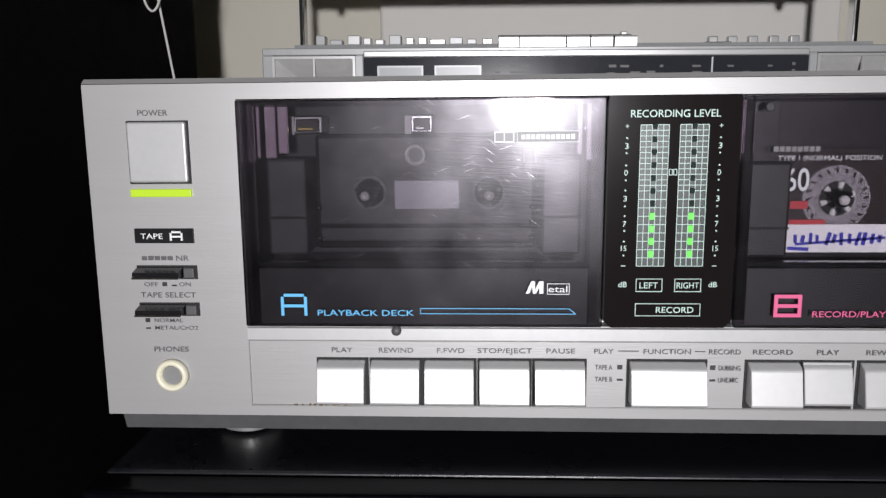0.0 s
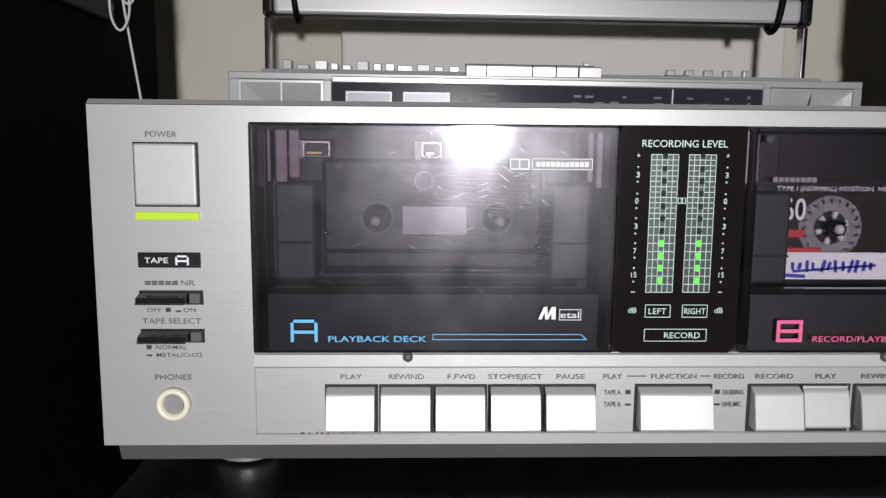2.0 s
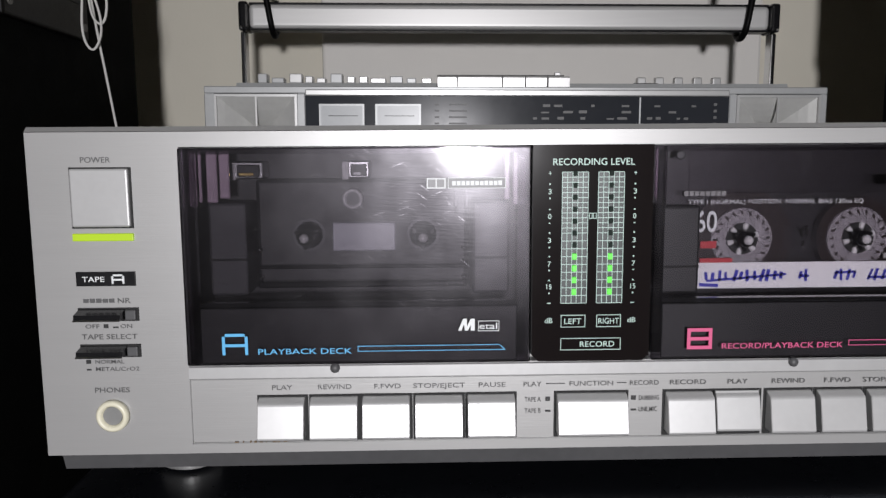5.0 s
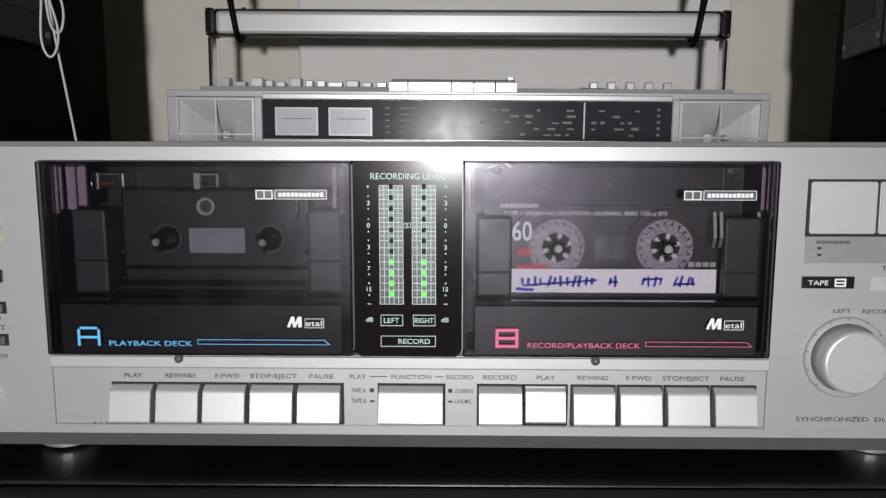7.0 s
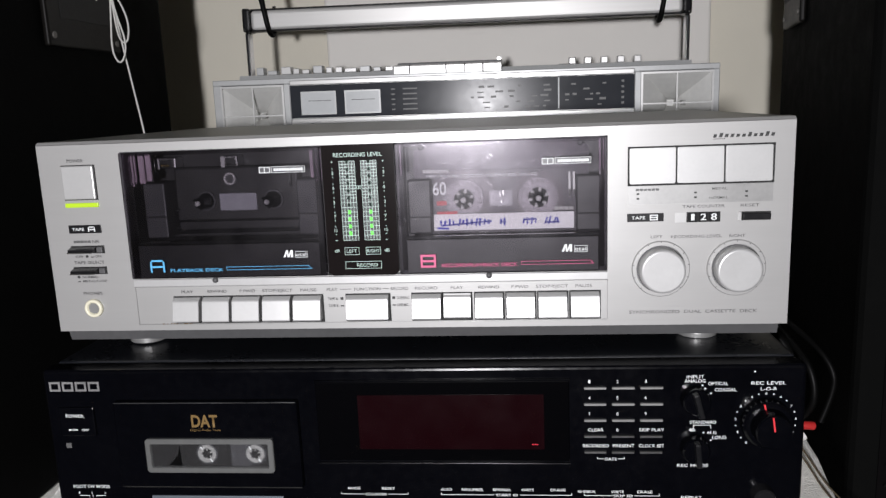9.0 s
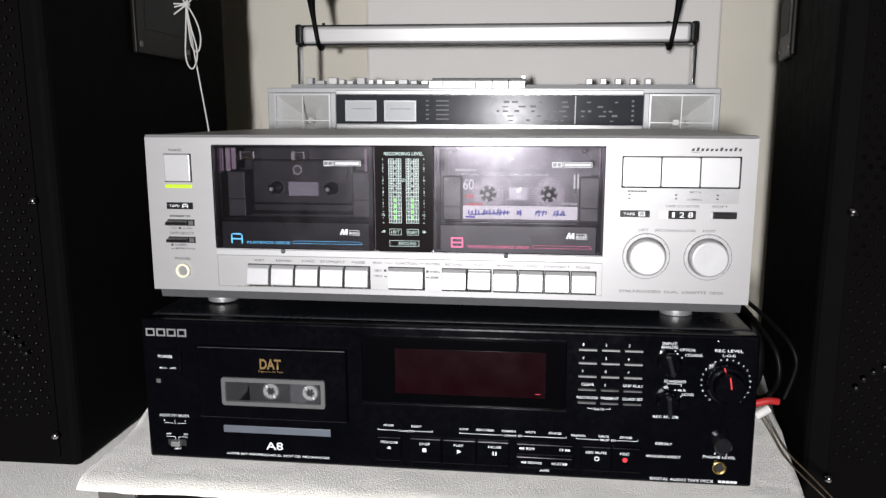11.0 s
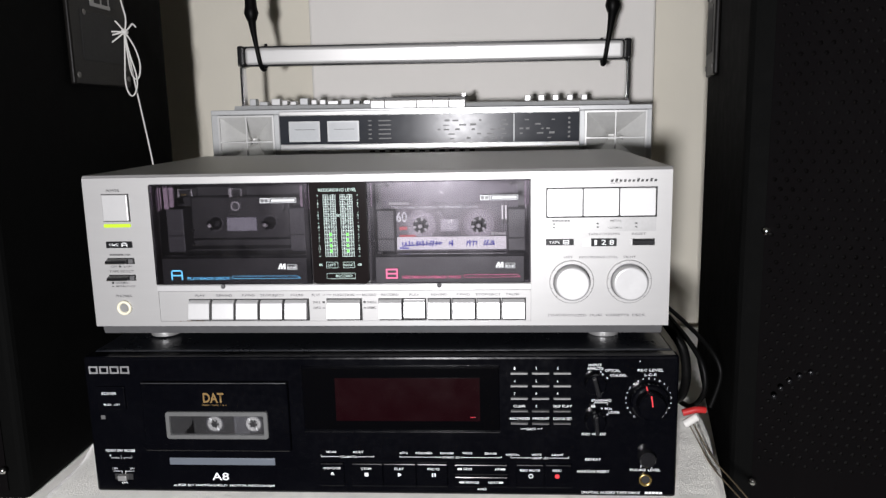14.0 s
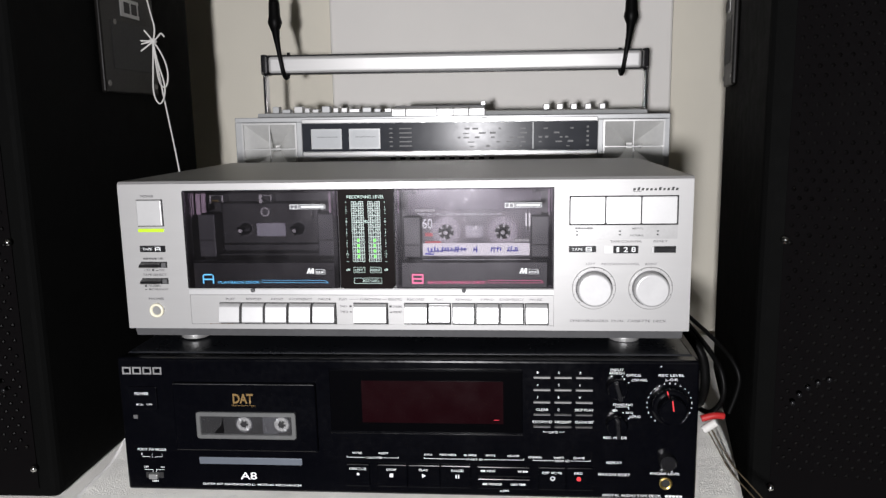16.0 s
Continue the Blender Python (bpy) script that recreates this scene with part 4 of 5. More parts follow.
bars("unread_label", 0.1310, 0.1440, 0.0775, 0.0012, PRINT_GREY, deck, -0.0008, 6, 2)
words("METAL", 0.1720, 0.1800, 0.0772, 0.0013, PRINT_GREY, deck, -0.0008)
words("NORMAL", 0.1705, 0.1805, 0.0722, 0.0013, PRINT_GREY, deck, -0.0008)
tape_plate(0.1266, 0.1464, 0.0597, 0.0643, "B")
words("TAPE COUNTER", 0.1565, 0.1790, 0.0676, 0.0016, PRINT_GREY, deck, -0.0004)
words("RESET", 0.1875, 0.1975, 0.0676, 0.0016, PRINT_GREY, deck, -0.0004)
counter = part("tape_counter", box(0.1588, 0.1768, -0.0006, 0.0005, 0.0588, 0.0644), GAP, deck, "black three-digit tape counter")
part("counter_surround", box(0.1525, 0.1587, -0.0004, 0.0005, 0.0588, 0.0644), SILVER_KEY, counter)
for i, c in enumerate("128"):
    x0 = 0.1600 + i * 0.0056
    part("digit_wheel", box(x0 - 0.0004, x0 + 0.0044, -0.0010, -0.0006, 0.0592, 0.0640, 0.0002, 1), BLACK, counter)
    words(c, x0 + (0.0010 if c == "1" else 0.0004), x0 + (0.0028 if c == "1" else 0.0036), 0.0618, 0.0036, PRINT_WHITE, counter, -0.0014, bold=0.01)
part("reset_slot", box(0.1872, 0.2036, -0.0005, 0.0005, 0.0592, 0.0640), GAP, deck)
part("reset_button", box(0.1884, 0.2032, -0.0028, 0.0, 0.0598, 0.0634, 0.0005), BLACK, deck, "black reset button")
part("reset_end", box(0.1862, 0.1880, -0.0012, 0.0, 0.0592, 0.0640, 0.0003), SILVER_KEY, deck)
words("LEFT", 0.1395, 0.1460, 0.0510, 0.0016, PRINT_GREY, deck, -0.0004)
words("RECORDING LEVEL", 0.1505, 0.1780, 0.0508, 0.0016, PRINT_GREY, deck, -0.0004)
words("RIGHT", 0.1820, 0.1905, 0.0508, 0.0016, PRINT_GREY, deck, -0.0004)
for kx in (0.1452, 0.1862):
    skirt = part("knob_skirt", lathe(bmesh.new(), (kx, 0, 0.0327), "y", ((0.0160, 0.0002), (0.0160, -0.0006), (0.0155, -0.0011), (0.0135, -0.0011), (0.0131, 0.0002)), 56, True), SILVER, deck, "ring engraved round the knob")
    part("knob_gap", lathe(bmesh.new(), (kx, 0, 0.0327), "y", ((0.0131, -0.0002), (0.0131, -0.0010), (0.0120, -0.0010), (0.0120, -0.0002)), 48, True), PLINTH, skirt)
    part("level_knob", lathe(bmesh.new(), (kx, 0, 0.0327), "y", ((0.0125, -0.0008), (0.0124, -0.0075), (0.0122, -0.0083), (0.0116, -0.0089), (0.0110, -0.0091), (0.0004, -0.0090)), 64), SILVER_KEY, deck, "round silver level knob", smooth=False)
    tick = bmesh.new()
    for k in range(11):
        a = math.radians(225 - 27 * k)
        rod(tick, (kx + 0.0148 * math.cos(a), -0.0013, 0.0327 + 0.0148 * math.sin(a)), (kx + 0.0157 * math.cos(a), -0.0013, 0.0327 + 0.0157 * math.sin(a)), 0.00018, n=5)
    part("scale_ticks", tick, PRINT_GREY, skirt)
words("SYNCHRONIZED  DUAL  CASSETTE  DECK", 0.1280, 0.1985, 0.0078, 0.0018, PRINT_GREY, deck, -0.0004)


# ---- the black digital tape deck ----
dat = thing("tape_deck", (0.0035, 0.1, BASE - 0.134), "black digital tape deck with a red display, on cream cloth", "tape deck")
DX0, DX1, DY = -0.2140, 0.2185, -0.0253
DT, DB = -0.0150, -0.1222
part("case", box(DX0 + 0.002, DX1 - 0.002, DY + 0.0135, 0.325, DB + 0.003, DT, 0.0015), DAT_TOP, dat, "black sheet metal case")
part("front_panel", box(DX0, DX1, DY, DY + 0.0133, DB, DT - 0.0005, 0.0022, 3), DAT_BLACK, dat, "glossy black front panel")
for fx in (-0.165, 0.170):
    for fy in (0.015, 0.29):
        part("foot", rod(bmesh.new(), (fx, fy, -0.1345), (fx, fy, DB + 0.003), 0.014, 0.013, n=28), RUBBER, dat)
P = DY - 0.0003
for i in range(4):
    x = -0.2100 + 0.0080 * i
    part("badge_shape", outline(bmesh.new(), x, x + 0.0068, -0.0284, -0.0226, 0.0012, P), PRINT_MARK, dat)
words("POWER", -0.2010, -0.1900, -0.0430, 0.0021, PRINT_WHITE, dat, P)
words("ON", -0.1982, -0.1948, -0.0517, 0.0014, PRINT_WHITE, dat, P)
words("OFF", -0.1922, -0.1878, -0.0517, 0.0014, PRINT_WHITE, dat, P)
part("power_button", box(-0.2060, -0.1840, DY - 0.0016, DY + 0.0005, -0.0560, -0.0380, 0.0008), DAT_BLACK, dat, "black power button")
for o in list(dat.children):
    if o.name.startswith("lettering"):
        o.location.y -= 0.0018
part("print_mark", box(-0.2004, -0.1990, DY - 0.0019, DY - 0.0016, -0.0523, -0.0513), PRINT_WHITE, dat)
part("standby_light", box(-0.2043, -0.2010, DY - 0.0008, DY, -0.0638, -0.0607, 0.0002), PRINT_GREY, dat)
words("FOOT SW MODE", -0.2037, -0.1808, -0.0888, 0.0020, PRINT_WHITE, dat, P)
for s, x in (("1", -0.2005), ("2", -0.1925), ("3", -0.1843)):
    words(s, x - 0.0004, x + 0.0004, -0.0929, 0.0013, PRINT_WHITE, dat, P)
lines = bmesh.new()
for x0, x1, z0, z1 in ((-0.2003, -0.1945, -0.0949, -0.0946), (-0.1945, -0.1942, -0.0956, -0.0946), (-0.1900, -0.1840, -0.0949, -0.0946), (-0.1902, -0.1899, -0.0956, -0.0946), (-0.1924, -0.1921, -0.0956, -0.0944),
                       (-0.1995, -0.1930, -0.1056, -0.1053), (-0.1930, -0.1927, -0.1074, -0.1053), (-0.1900, -0.1835, -0.1056, -0.1053), (-0.1903, -0.1900, -0.1074, -0.1053)):
    bx(lines, x0, x1, P, P + 0.0002, z0, z1)
tagged(part("print_lines", lines, PRINT_WHITE, dat), kind="stuff")
words("OFF", -0.1998, -0.1958, -0.1033, 0.0014, PRINT_WHITE, dat, P)
words("ON", -0.1862, -0.1832, -0.1033, 0.0014, PRINT_WHITE, dat, P)
part("switch_slot", box(-0.1985, -0.1845, DY - 0.0004, DY, -0.1122, -0.1074), GAP, dat)
part("slide_switch", box(-0.1950, -0.1880, DY - 0.0040, DY, -0.1118, -0.1078, 0.0006), SILVER_DARK, dat, "grey slide switch")
words("SBM", -0.1940, -0.1890, -0.1147, 0.0014, PRINT_WHITE, dat, P)

tray = part("cassette_door", box(-0.1705, -0.0606, DY - 0.0042, DY, -0.0875, -0.0338, 0.0012), DAT_BLACK, dat, "black cassette door")
# thin steel line drawn as the highlight of the door's top edge
part("door_edge_highlight", box(-0.1695, -0.0616, DY - 0.0043, DY - 0.0036, -0.0345, -0.0342), STEEL, tray, "steel line for the highlight on the upper edge")
TY = DY - 0.0046
words("DAT", -0.1235, -0.1078, -0.0452, 0.0072, PRINT_GOLD, tray, TY, bold=0.03)
words("Digital Audio Tape", -0.1246, -0.1064, -0.0506, 0.0013, PRINT_GOLD, tray, TY, bold=0.0)
WX0, WX1, WZ0, WZ1 = -0.1526, -0.0760, -0.0768, -0.0558


def rounded(x0, x1, z0, z1, r, n=5):
    """Corner points of a rounded rectangle."""
    out = []
    for cx, cz, a0 in ((x1 - r, z1 - r, 0), (x0 + r, z1 - r, 90), (x0 + r, z0 + r, 180), (x1 - r, z0 + r, 270)):
        out += [(cx + r * math.cos(math.radians(a0 + 90 * k / n)), cz + r * math.sin(math.radians(a0 + 90 * k / n))) for k in range(n + 1)]
    return out


fr = bmesh.new()
loops = []
for pts, y in ((rounded(WX0, WX1, WZ0, WZ1, 0.0022), DY - 0.0040), (rounded(WX0, WX1, WZ0, WZ1, 0.0022), DY - 0.0058), (rounded(WX0 + 0.0005, WX1 - 0.0005, WZ0 + 0.0005, WZ1 - 0.0005, 0.0018), DY - 0.0062),
               (rounded(WX0 + 0.0030, WX1 - 0.0030, WZ0 + 0.0030, WZ1 - 0.0030, 0.0008), DY - 0.0062), (rounded(WX0 + 0.0036, WX1 - 0.0036, WZ0 + 0.0036, WZ1 - 0.0036, 0.0006), DY - 0.0040)):
    loops.append([fr.verts.new((px, y, pz + BASE)) for px, pz in pts])
for la, lb in zip(loops, loops[1:]):
    for i in range(len(la)):
        j = (i + 1) % len(la)
        fr.faces.new((la[i], la[j], lb[j], lb[i]))
bmesh.ops.recalc_face_normals(fr, faces=fr.faces)
part("window_frame", fr, FRAME_GREY, tray, "grey rounded window frame")
IX0, IX1, IZ0, IZ1 = WX0 + 0.0036, WX1 - 0.0036, WZ0 + 0.0036, WZ1 - 0.0036
part("window_pane", box(IX0, IX1, DY - 0.0056, DY - 0.0054, IZ0, IZ1), CLEAR, tray).visible_shadow = False
part("tape_behind_window", box(IX0, IX1, DY - 0.00445, DY - 0.0042, IZ0, IZ1), GAP, tray)
leaf = bmesh.new()
leaf.faces.new([leaf.verts.new((px, DY - 0.00452, pz + BASE)) for px, pz in ((-0.1398, IZ0 + 0.0003), (-0.1318, IZ0 + 0.0003), (-0.1322, IZ1 - 0.0010), (-0.1336, IZ0 + 0.0072))])
bmesh.ops.solidify(leaf, geom=leaf.faces[:], thickness=0.00006)
part("grey_leaf", leaf, WELL_GREY, tray)
part("grey_leaf", box(-0.1016, -0.0902, DY - 0.00452, DY - 0.00446, IZ0 + 0.0002, IZ1 - 0.0002), WELL_GREY, tray)
for cx in (-0.1160, -0.0872):
    reel = part("small_reel", lathe(bmesh.new(), (cx, DY - 0.0047, -0.0653), "y", ((0.0030, 0.0001), (0.0056, 0.0001), (0.0054, -0.0003), (0.0034, -0.0003)), 28, True), REEL_GREY, tray, "pale small reel")
    part("reel_flange", lathe(bmesh.new(), (cx, DY - 0.0046, -0.0653), "y", ((0.0057, 0.0001), (0.0066, 0.0001), (0.0066, -0.0001), (0.0057, -0.0001)), 28, True), WELL_GREY, reel)
    part("reel_core", rod(bmesh.new(), (cx, DY - 0.0048, -0.0653), (cx, DY - 0.0044, -0.0653), 0.0029, n=6), GAP, reel)
    for k in range(6):
        t = k * math.pi / 3 + 0.4
        part("reel_tooth", rod(bmesh.new(), (cx + 0.0033 * math.cos(t), DY - 0.0050, -0.0653 + 0.0033 * math.sin(t)), (cx + 0.0022 * math.cos(t), DY - 0.0050, -0.0653 + 0.0022 * math.sin(t)), 0.0005, n=6), REEL_GREY, reel)
    # white rods laid over each reel as painted glints
    for t in (2.2, 5.3):
        part("reel_glint", rod(bmesh.new(), (cx + 0.0034 * math.cos(t), DY - 0.0052, -0.0653 + 0.0034 * math.sin(t)), (cx + 0.0058 * math.cos(t), DY - 0.0052, -0.0653 + 0.0058 * math.sin(t)), 0.0003, n=6), PRINT_WHITE, reel)
part("trim_bar", box(-0.1546, -0.0741, DY - 0.0012, DY, -0.0995, -0.0940, 0.0004), material("blue_grey_bar", (0.15, 0.17, 0.20), 0.35, 0.4, grain=0.05), dat, "blue-grey trim bar")
words("A8", -0.1232, -0.1103, -0.1090, 0.0058, PRINT_WHITE, dat, P, bold=0.01)
words("SUPER BIT MAPPING/4D.D. MOTOR MECHANISM", -0.1535, -0.0760, -0.1162, 0.0017, PRINT_WHITE, dat, P)

disp = part("display", box(-0.0502, 0.0925, DY - 0.0010, DY, -0.0712, -0.0236, 0.0006), DISPLAY_BLACK, dat, "black display window with a dark red filter")
part("red_filter", box(-0.0262, 0.0785, DY - 0.0013, DY - 0.0010, -0.0640, -0.0315), DISPLAY_RED, disp, "dark red filter")
part("lit_segment", box(0.0716, 0.0752, DY - 0.0016, DY - 0.0013, -0.0612, -0.0608), LED_RED, disp, "lit red segment")
part("display_lip", box(-0.0505, 0.0928, DY - 0.0018, DY, -0.0234, -0.0226, 0.0002), DAT_BLACK, dat)
part("display_lip", box(-0.0505, 0.0928, DY - 0.0018, DY, -0.0730, -0.0722, 0.0002), DAT_BLACK, dat)

for row, names in enumerate((("1", "2", "3"), ("4", "5", "6"), ("7", "8", "9"), ("CLEAR", "0", "SKIP PLAY"), ("RECORDED", "PRESENT", "CLOCK SET"))):
    z = -0.0280 - 0.0094 * row
    for col, s in enumerate(names):
        x0 = 0.1005 + 0.0152 * col
        part("number_key", box(x0, x0 + 0.0122, DY - 0.0016, DY, z - 0.0009, z + 0.0005, 0.0003, 1), SILVER_DARK if row < 3 else STEEL, dat, "thin silver-edged key")
        w = {1: 0.0011, 5: 0.0086, 7: 0.0118, 8: 0.0142, 9: 0.0136}[len(s)]
        xc = x0 + (0.0030 if len(s) == 1 else 0.0064)
        words(s, xc - w / 2, xc + w / 2, z + 0.0034, 0.0019, PRINT_WHITE, dat, P)
lines = bmesh.new()
for x0, x1, z0, z1 in ((0.1075, 0.1110, -0.0702, -0.0699), (0.1075, 0.1078, -0.0699, -0.0691), (0.1192, 0.1228, -0.0702, -0.0699), (0.1225, 0.1228, -0.0699, -0.0691),
                       (-0.0395, -0.0260, -0.0926, -0.0923), (-0.0395, -0.0392, -0.0923, -0.0912), (-0.0118, 0.0000, -0.0926, -0.0923), (-0.0003, 0.0000, -0.0923, -0.0912),
                       (0.0190, 0.0495, -0.0926, -0.0923), (0.0190, 0.0193, -0.0923, -0.0912), (0.0640, 0.0935, -0.0926, -0.0923), (0.0932, 0.0935, -0.0923, -0.0912),
                       (0.1002, 0.1155, -0.0926, -0.0923), (0.1002, 0.1005, -0.0923, -0.0912), (0.1280, 0.1420, -0.0926, -0.0923), (0.1417, 0.1420, -0.0923, -0.0912)):
    bx(lines, x0, x1, P, P + 0.0002, z0, z1)
tagged(part("print_lines", lines, PRINT_WHITE, dat), kind="stuff")
words("DATE", 0.1118, 0.1184, -0.0702, 0.0017, PRINT_WHITE, dat, P)
for s, x0, x1, z in (("MODE", -0.0352, -0.0280, -0.0888), ("RESET", -0.0152, -0.0076, -0.0888), ("COUNTER", -0.0252, -0.0126, -0.0925), ("AUTO", 0.0190, 0.0252, -0.0892), ("RENUMBER", 0.0310, 0.0435, -0.0892),
                     ("REHEARSAL", 0.0490, 0.0590, -0.0892), ("WRITE", 0.0650, 0.0722, -0.0892), ("ERASE", 0.0815, 0.0900, -0.0892), ("START ID", 0.0505, 0.0630, -0.0925),
                     ("REHEARSAL", 0.0968, 0.1068, -0.0900), ("WRITE", 0.1152, 0.1224, -0.0900), ("ERASE", 0.1298, 0.1380, -0.0900), ("SKIP ID", 0.1162, 0.1272, -0.0925)):
    words(s, x0, x1, z, 0.0016, PRINT_WHITE, dat, P)


def transport_key(x0, x1, z0, z1):
    part("transport_key", box(x0, x1, DY - 0.0022, DY, z0, z1, 0.0007), DAT_BLACK, dat, "black transport key")


KY = DY - 0.0026
for x0, x1, z0, z1 in ((-0.0400, -0.0225, -0.1150, -0.0970), (-0.0166, 0.0062, -0.1150, -0.0970), (0.0070, 0.0308, -0.1150, -0.0970), (0.0316, 0.0540, -0.1150, -0.0970),
                       (0.0590, 0.0980, -0.1052, -0.0972), (0.0590, 0.0980, -0.1150, -0.1068), (0.1040, 0.1240, -0.1150, -0.0970), (0.1248, 0.1440, -0.1150, -0.0970)):
    transport_key(x0, x1, z0, z1)
for s, x0, x1, z in (("OPEN/CLOSE", -0.0376, -0.0248, -0.1005), ("STOP", -0.0095, -0.0018, -0.1008), ("PLAY", 0.0152, 0.0222, -0.1006), ("PAUSE", 0.0396, 0.0484, -0.1006), ("REW", 0.0660, 0.0722, -0.1004), ("FF", 0.0890, 0.0920, -0.1004),
                     ("PREVIOUS", 0.0672, 0.0768, -0.1108), ("NEXT", 0.0838, 0.0908, -0.1108), ("REC MUTE", 0.1070, 0.1212, -0.1010), ("REC", 0.1302, 0.1364, -0.1010)):
    words(s, x0, x1, z, 0.0018, PRINT_WHITE, dat, KY)
words("AMS", 0.0755, 0.0822, -0.1172, 0.0017, PRINT_WHITE, dat, P)
sym = bmesh.new()


def tri(x, z, r, d=1):
    sym.faces.new([sym.verts.new((px, KY, pz + BASE)) for px, pz in ((x - d * r * 0.7, z + r), (x - d * r * 0.7, z - r), (x + d * r, z))])


bx(sym, -0.0071, -0.0043, KY, KY + 0.0002, -0.1068, -0.1040)
tri(0.0188, -0.1053, 0.0017)
bx(sym, 0.0426, 0.0435, KY, KY + 0.0002, -0.1068, -0.1040)
bx(sym, 0.0445, 0.0454, KY, KY + 0.0002, -0.1068, -0.1040)
for x, d in ((0.0620, -1), (0.0638, -1), (0.0936, 1), (0.0954, 1)):
    tri(x, -0.1004, 0.0011, d)
for x, d in ((0.0634, -1), (0.0652, -1), (0.0920, 1), (0.0938, 1)):
    tri(x, -0.1108, 0.0011, d)
sym.faces.new([sym.verts.new((px, KY, pz + BASE)) for px, pz in ((-0.0324, -0.1048), (-0.0311, -0.1034), (-0.0298, -0.1048))])
bx(sym, -0.0324, -0.0298, KY, KY + 0.0002, -0.1057, -0.1052)
bmesh.ops.recalc_face_normals(sym, faces=sym.faces)
tagged(part("key_symbols", sym, PRINT_WHITE, dat), kind="stuff")
part("mute_symbol", lathe(bmesh.new(), (0.1145, KY, -0.1055), "y", ((0.0011, 0.0002), (0.0017, 0.0002), (0.0017, 0.0), (0.0011, 0.0)), 20, True), PRINT_WHITE, dat)
part("record_symbol", rod(bmesh.new(), (0.1335, KY - 0.0001, -0.1055), (0.1335, KY + 0.0002, -0.1055), 0.0017, n=20), PRINT_RED, dat, "red record dot")


def selector(cx, cz, tilt):
    k = part("selector_knob", lathe(bmesh.new(), (cx, DY, cz), "y", ((0.0078, 0.0), (0.0074, -0.0060), (0.0066, -0.0070), (0.0004, -0.0072)), 32), DAT_BLACK, dat, "black selector knob")
    bar_bm = box(-0.0014, 0.0014, DY - 0.0125, DY - 0.0070, -0.0068, 0.0068, 0.0005)
    bmesh.ops.rotate(bar_bm, verts=bar_bm.verts, cent=(0, DY, BASE), matrix=Matrix.Rotation(radians(tilt), 3, "Y"))
    bmesh.ops.translate(bar_bm, verts=bar_bm.verts, vec=(cx, 0, cz))
    part("knob_grip", bar_bm, BLACK, k)


selector(0.1600, -0.0350, -15)
selector(0.1602, -0.0630, -5)
for s, x0, x1, z in (("INPUT", 0.1555, 0.1648, -0.0222), ("ANALOG", 0.1545, 0.1655, -0.0246), ("OPTICAL", 0.1668, 0.1774, -0.0262), ("COAXIAL", 0.1704, 0.1818, -0.0297),
                     ("STANDARD", 0.1576, 0.1716, -0.0484), ("LONG", 0.1698, 0.1772, -0.0573), ("REC MODE", 0.1512, 0.1680, -0.0738), ("REC LEVEL", 0.1895, 0.2075, -0.0260), ("L-O-R", 0.1945, 0.2030, -0.0293),
                     ("REPEAT", 0.1537, 0.1650, -0.0932), ("MARGIN RESET", 0.1480, 0.1710, -0.1025), ("0", 0.1928, 0.1938, -0.0985), ("10", 0.1994, 0.2014, -0.0985), ("PHONE LEVEL", 0.1855, 0.2070, -0.1011),
                     ("DIGITAL AUDIO TAPE DECK", 0.1512, 0.1935, -0.1188), ("48k", 0.1572, 0.1608, -0.0528), ("44.1k", 0.1668, 0.1722, -0.0545)):
    words(s, x0, x1, z, 0.0019 if len(s) != 8 else 0.0018, PRINT_WHITE, dat, P)
bars("unread_model", 0.1965, 0.2092, -0.1188, 0.0017, PRINT_WHITE, dat, P, 5, 12)
lines = bmesh.new()
for x0, x1, z0, z1 in ((0.1595, 0.1690, -0.0503, -0.0500), (0.1595, 0.1598, -0.0520, -0.0503), (0.1687, 0.1690, -0.0520, -0.0503)):
    bx(lines, x0, x1, P, P + 0.0002, z0, z1)
tagged(part("print_lines", lines, PRINT_WHITE, dat), kind="stuff")
dots = bmesh.new()
for k in range(21):
    a = math.radians(232 - 14.2 * k)
    dx, dz = 0.1975 + 0.0158 * math.cos(a), -0.0478 + 0.0158 * math.sin(a)
    if k % 2:
        rod(dots, (dx, P, dz), (dx, P + 0.0003, dz), 0.0004, n=8)
    else:
        w = 0.0006 if k == 2 else 0.0016 if k == 20 else 0.0010
        words(str(k // 2), dx - w / 2, dx + w / 2, dz, 0.0014, PRINT_WHITE, dat, P)
for dx, dz in ((0.1655, -0.0290), (0.1685, -0.0318), (0.1640, -0.0272), (0.1650, -0.0545), (0.1690, -0.0590), (0.1975, -0.0322), (0.1912, -0.0195)):
    rod(dots, (dx, P, dz), (dx, P + 0.0003, dz), 0.0005, n=8)
tagged(part("scale_dots", dots, PRINT_WHITE, dat), kind="stuff")
rec = part("record_knob", lathe(bmesh.new(), (0.1975, DY, -0.0478), "y", ((0.0135, 0.0), (0.0132, -0.0060), (0.0120, -0.0072), (0.0100, -0.0074), (0.0095, -0.0150), (0.0088, -0.0160), (0.0004, -0.0162)), 48), DAT_BLACK, dat, "double black record-level knob", smooth=False)
ln = box(-0.0004, 0.0004, DY - 0.0167, DY - 0.0161, 0.0010, 0.0088)
bmesh.ops.rotate(ln, verts=ln.verts, cent=(0, DY, BASE), matrix=Matrix.Rotation(radians(-8), 3, "Y"))
bmesh.ops.translate(ln, verts=ln.verts, vec=(0.1975, 0, -0.0478))
part("red_pointer", ln, PRINT_RED, rec, "red pointer line")
ln = box(-0.0004, 0.0004, DY - 0.0078, DY - 0.0073, 0.0098, 0.0128)
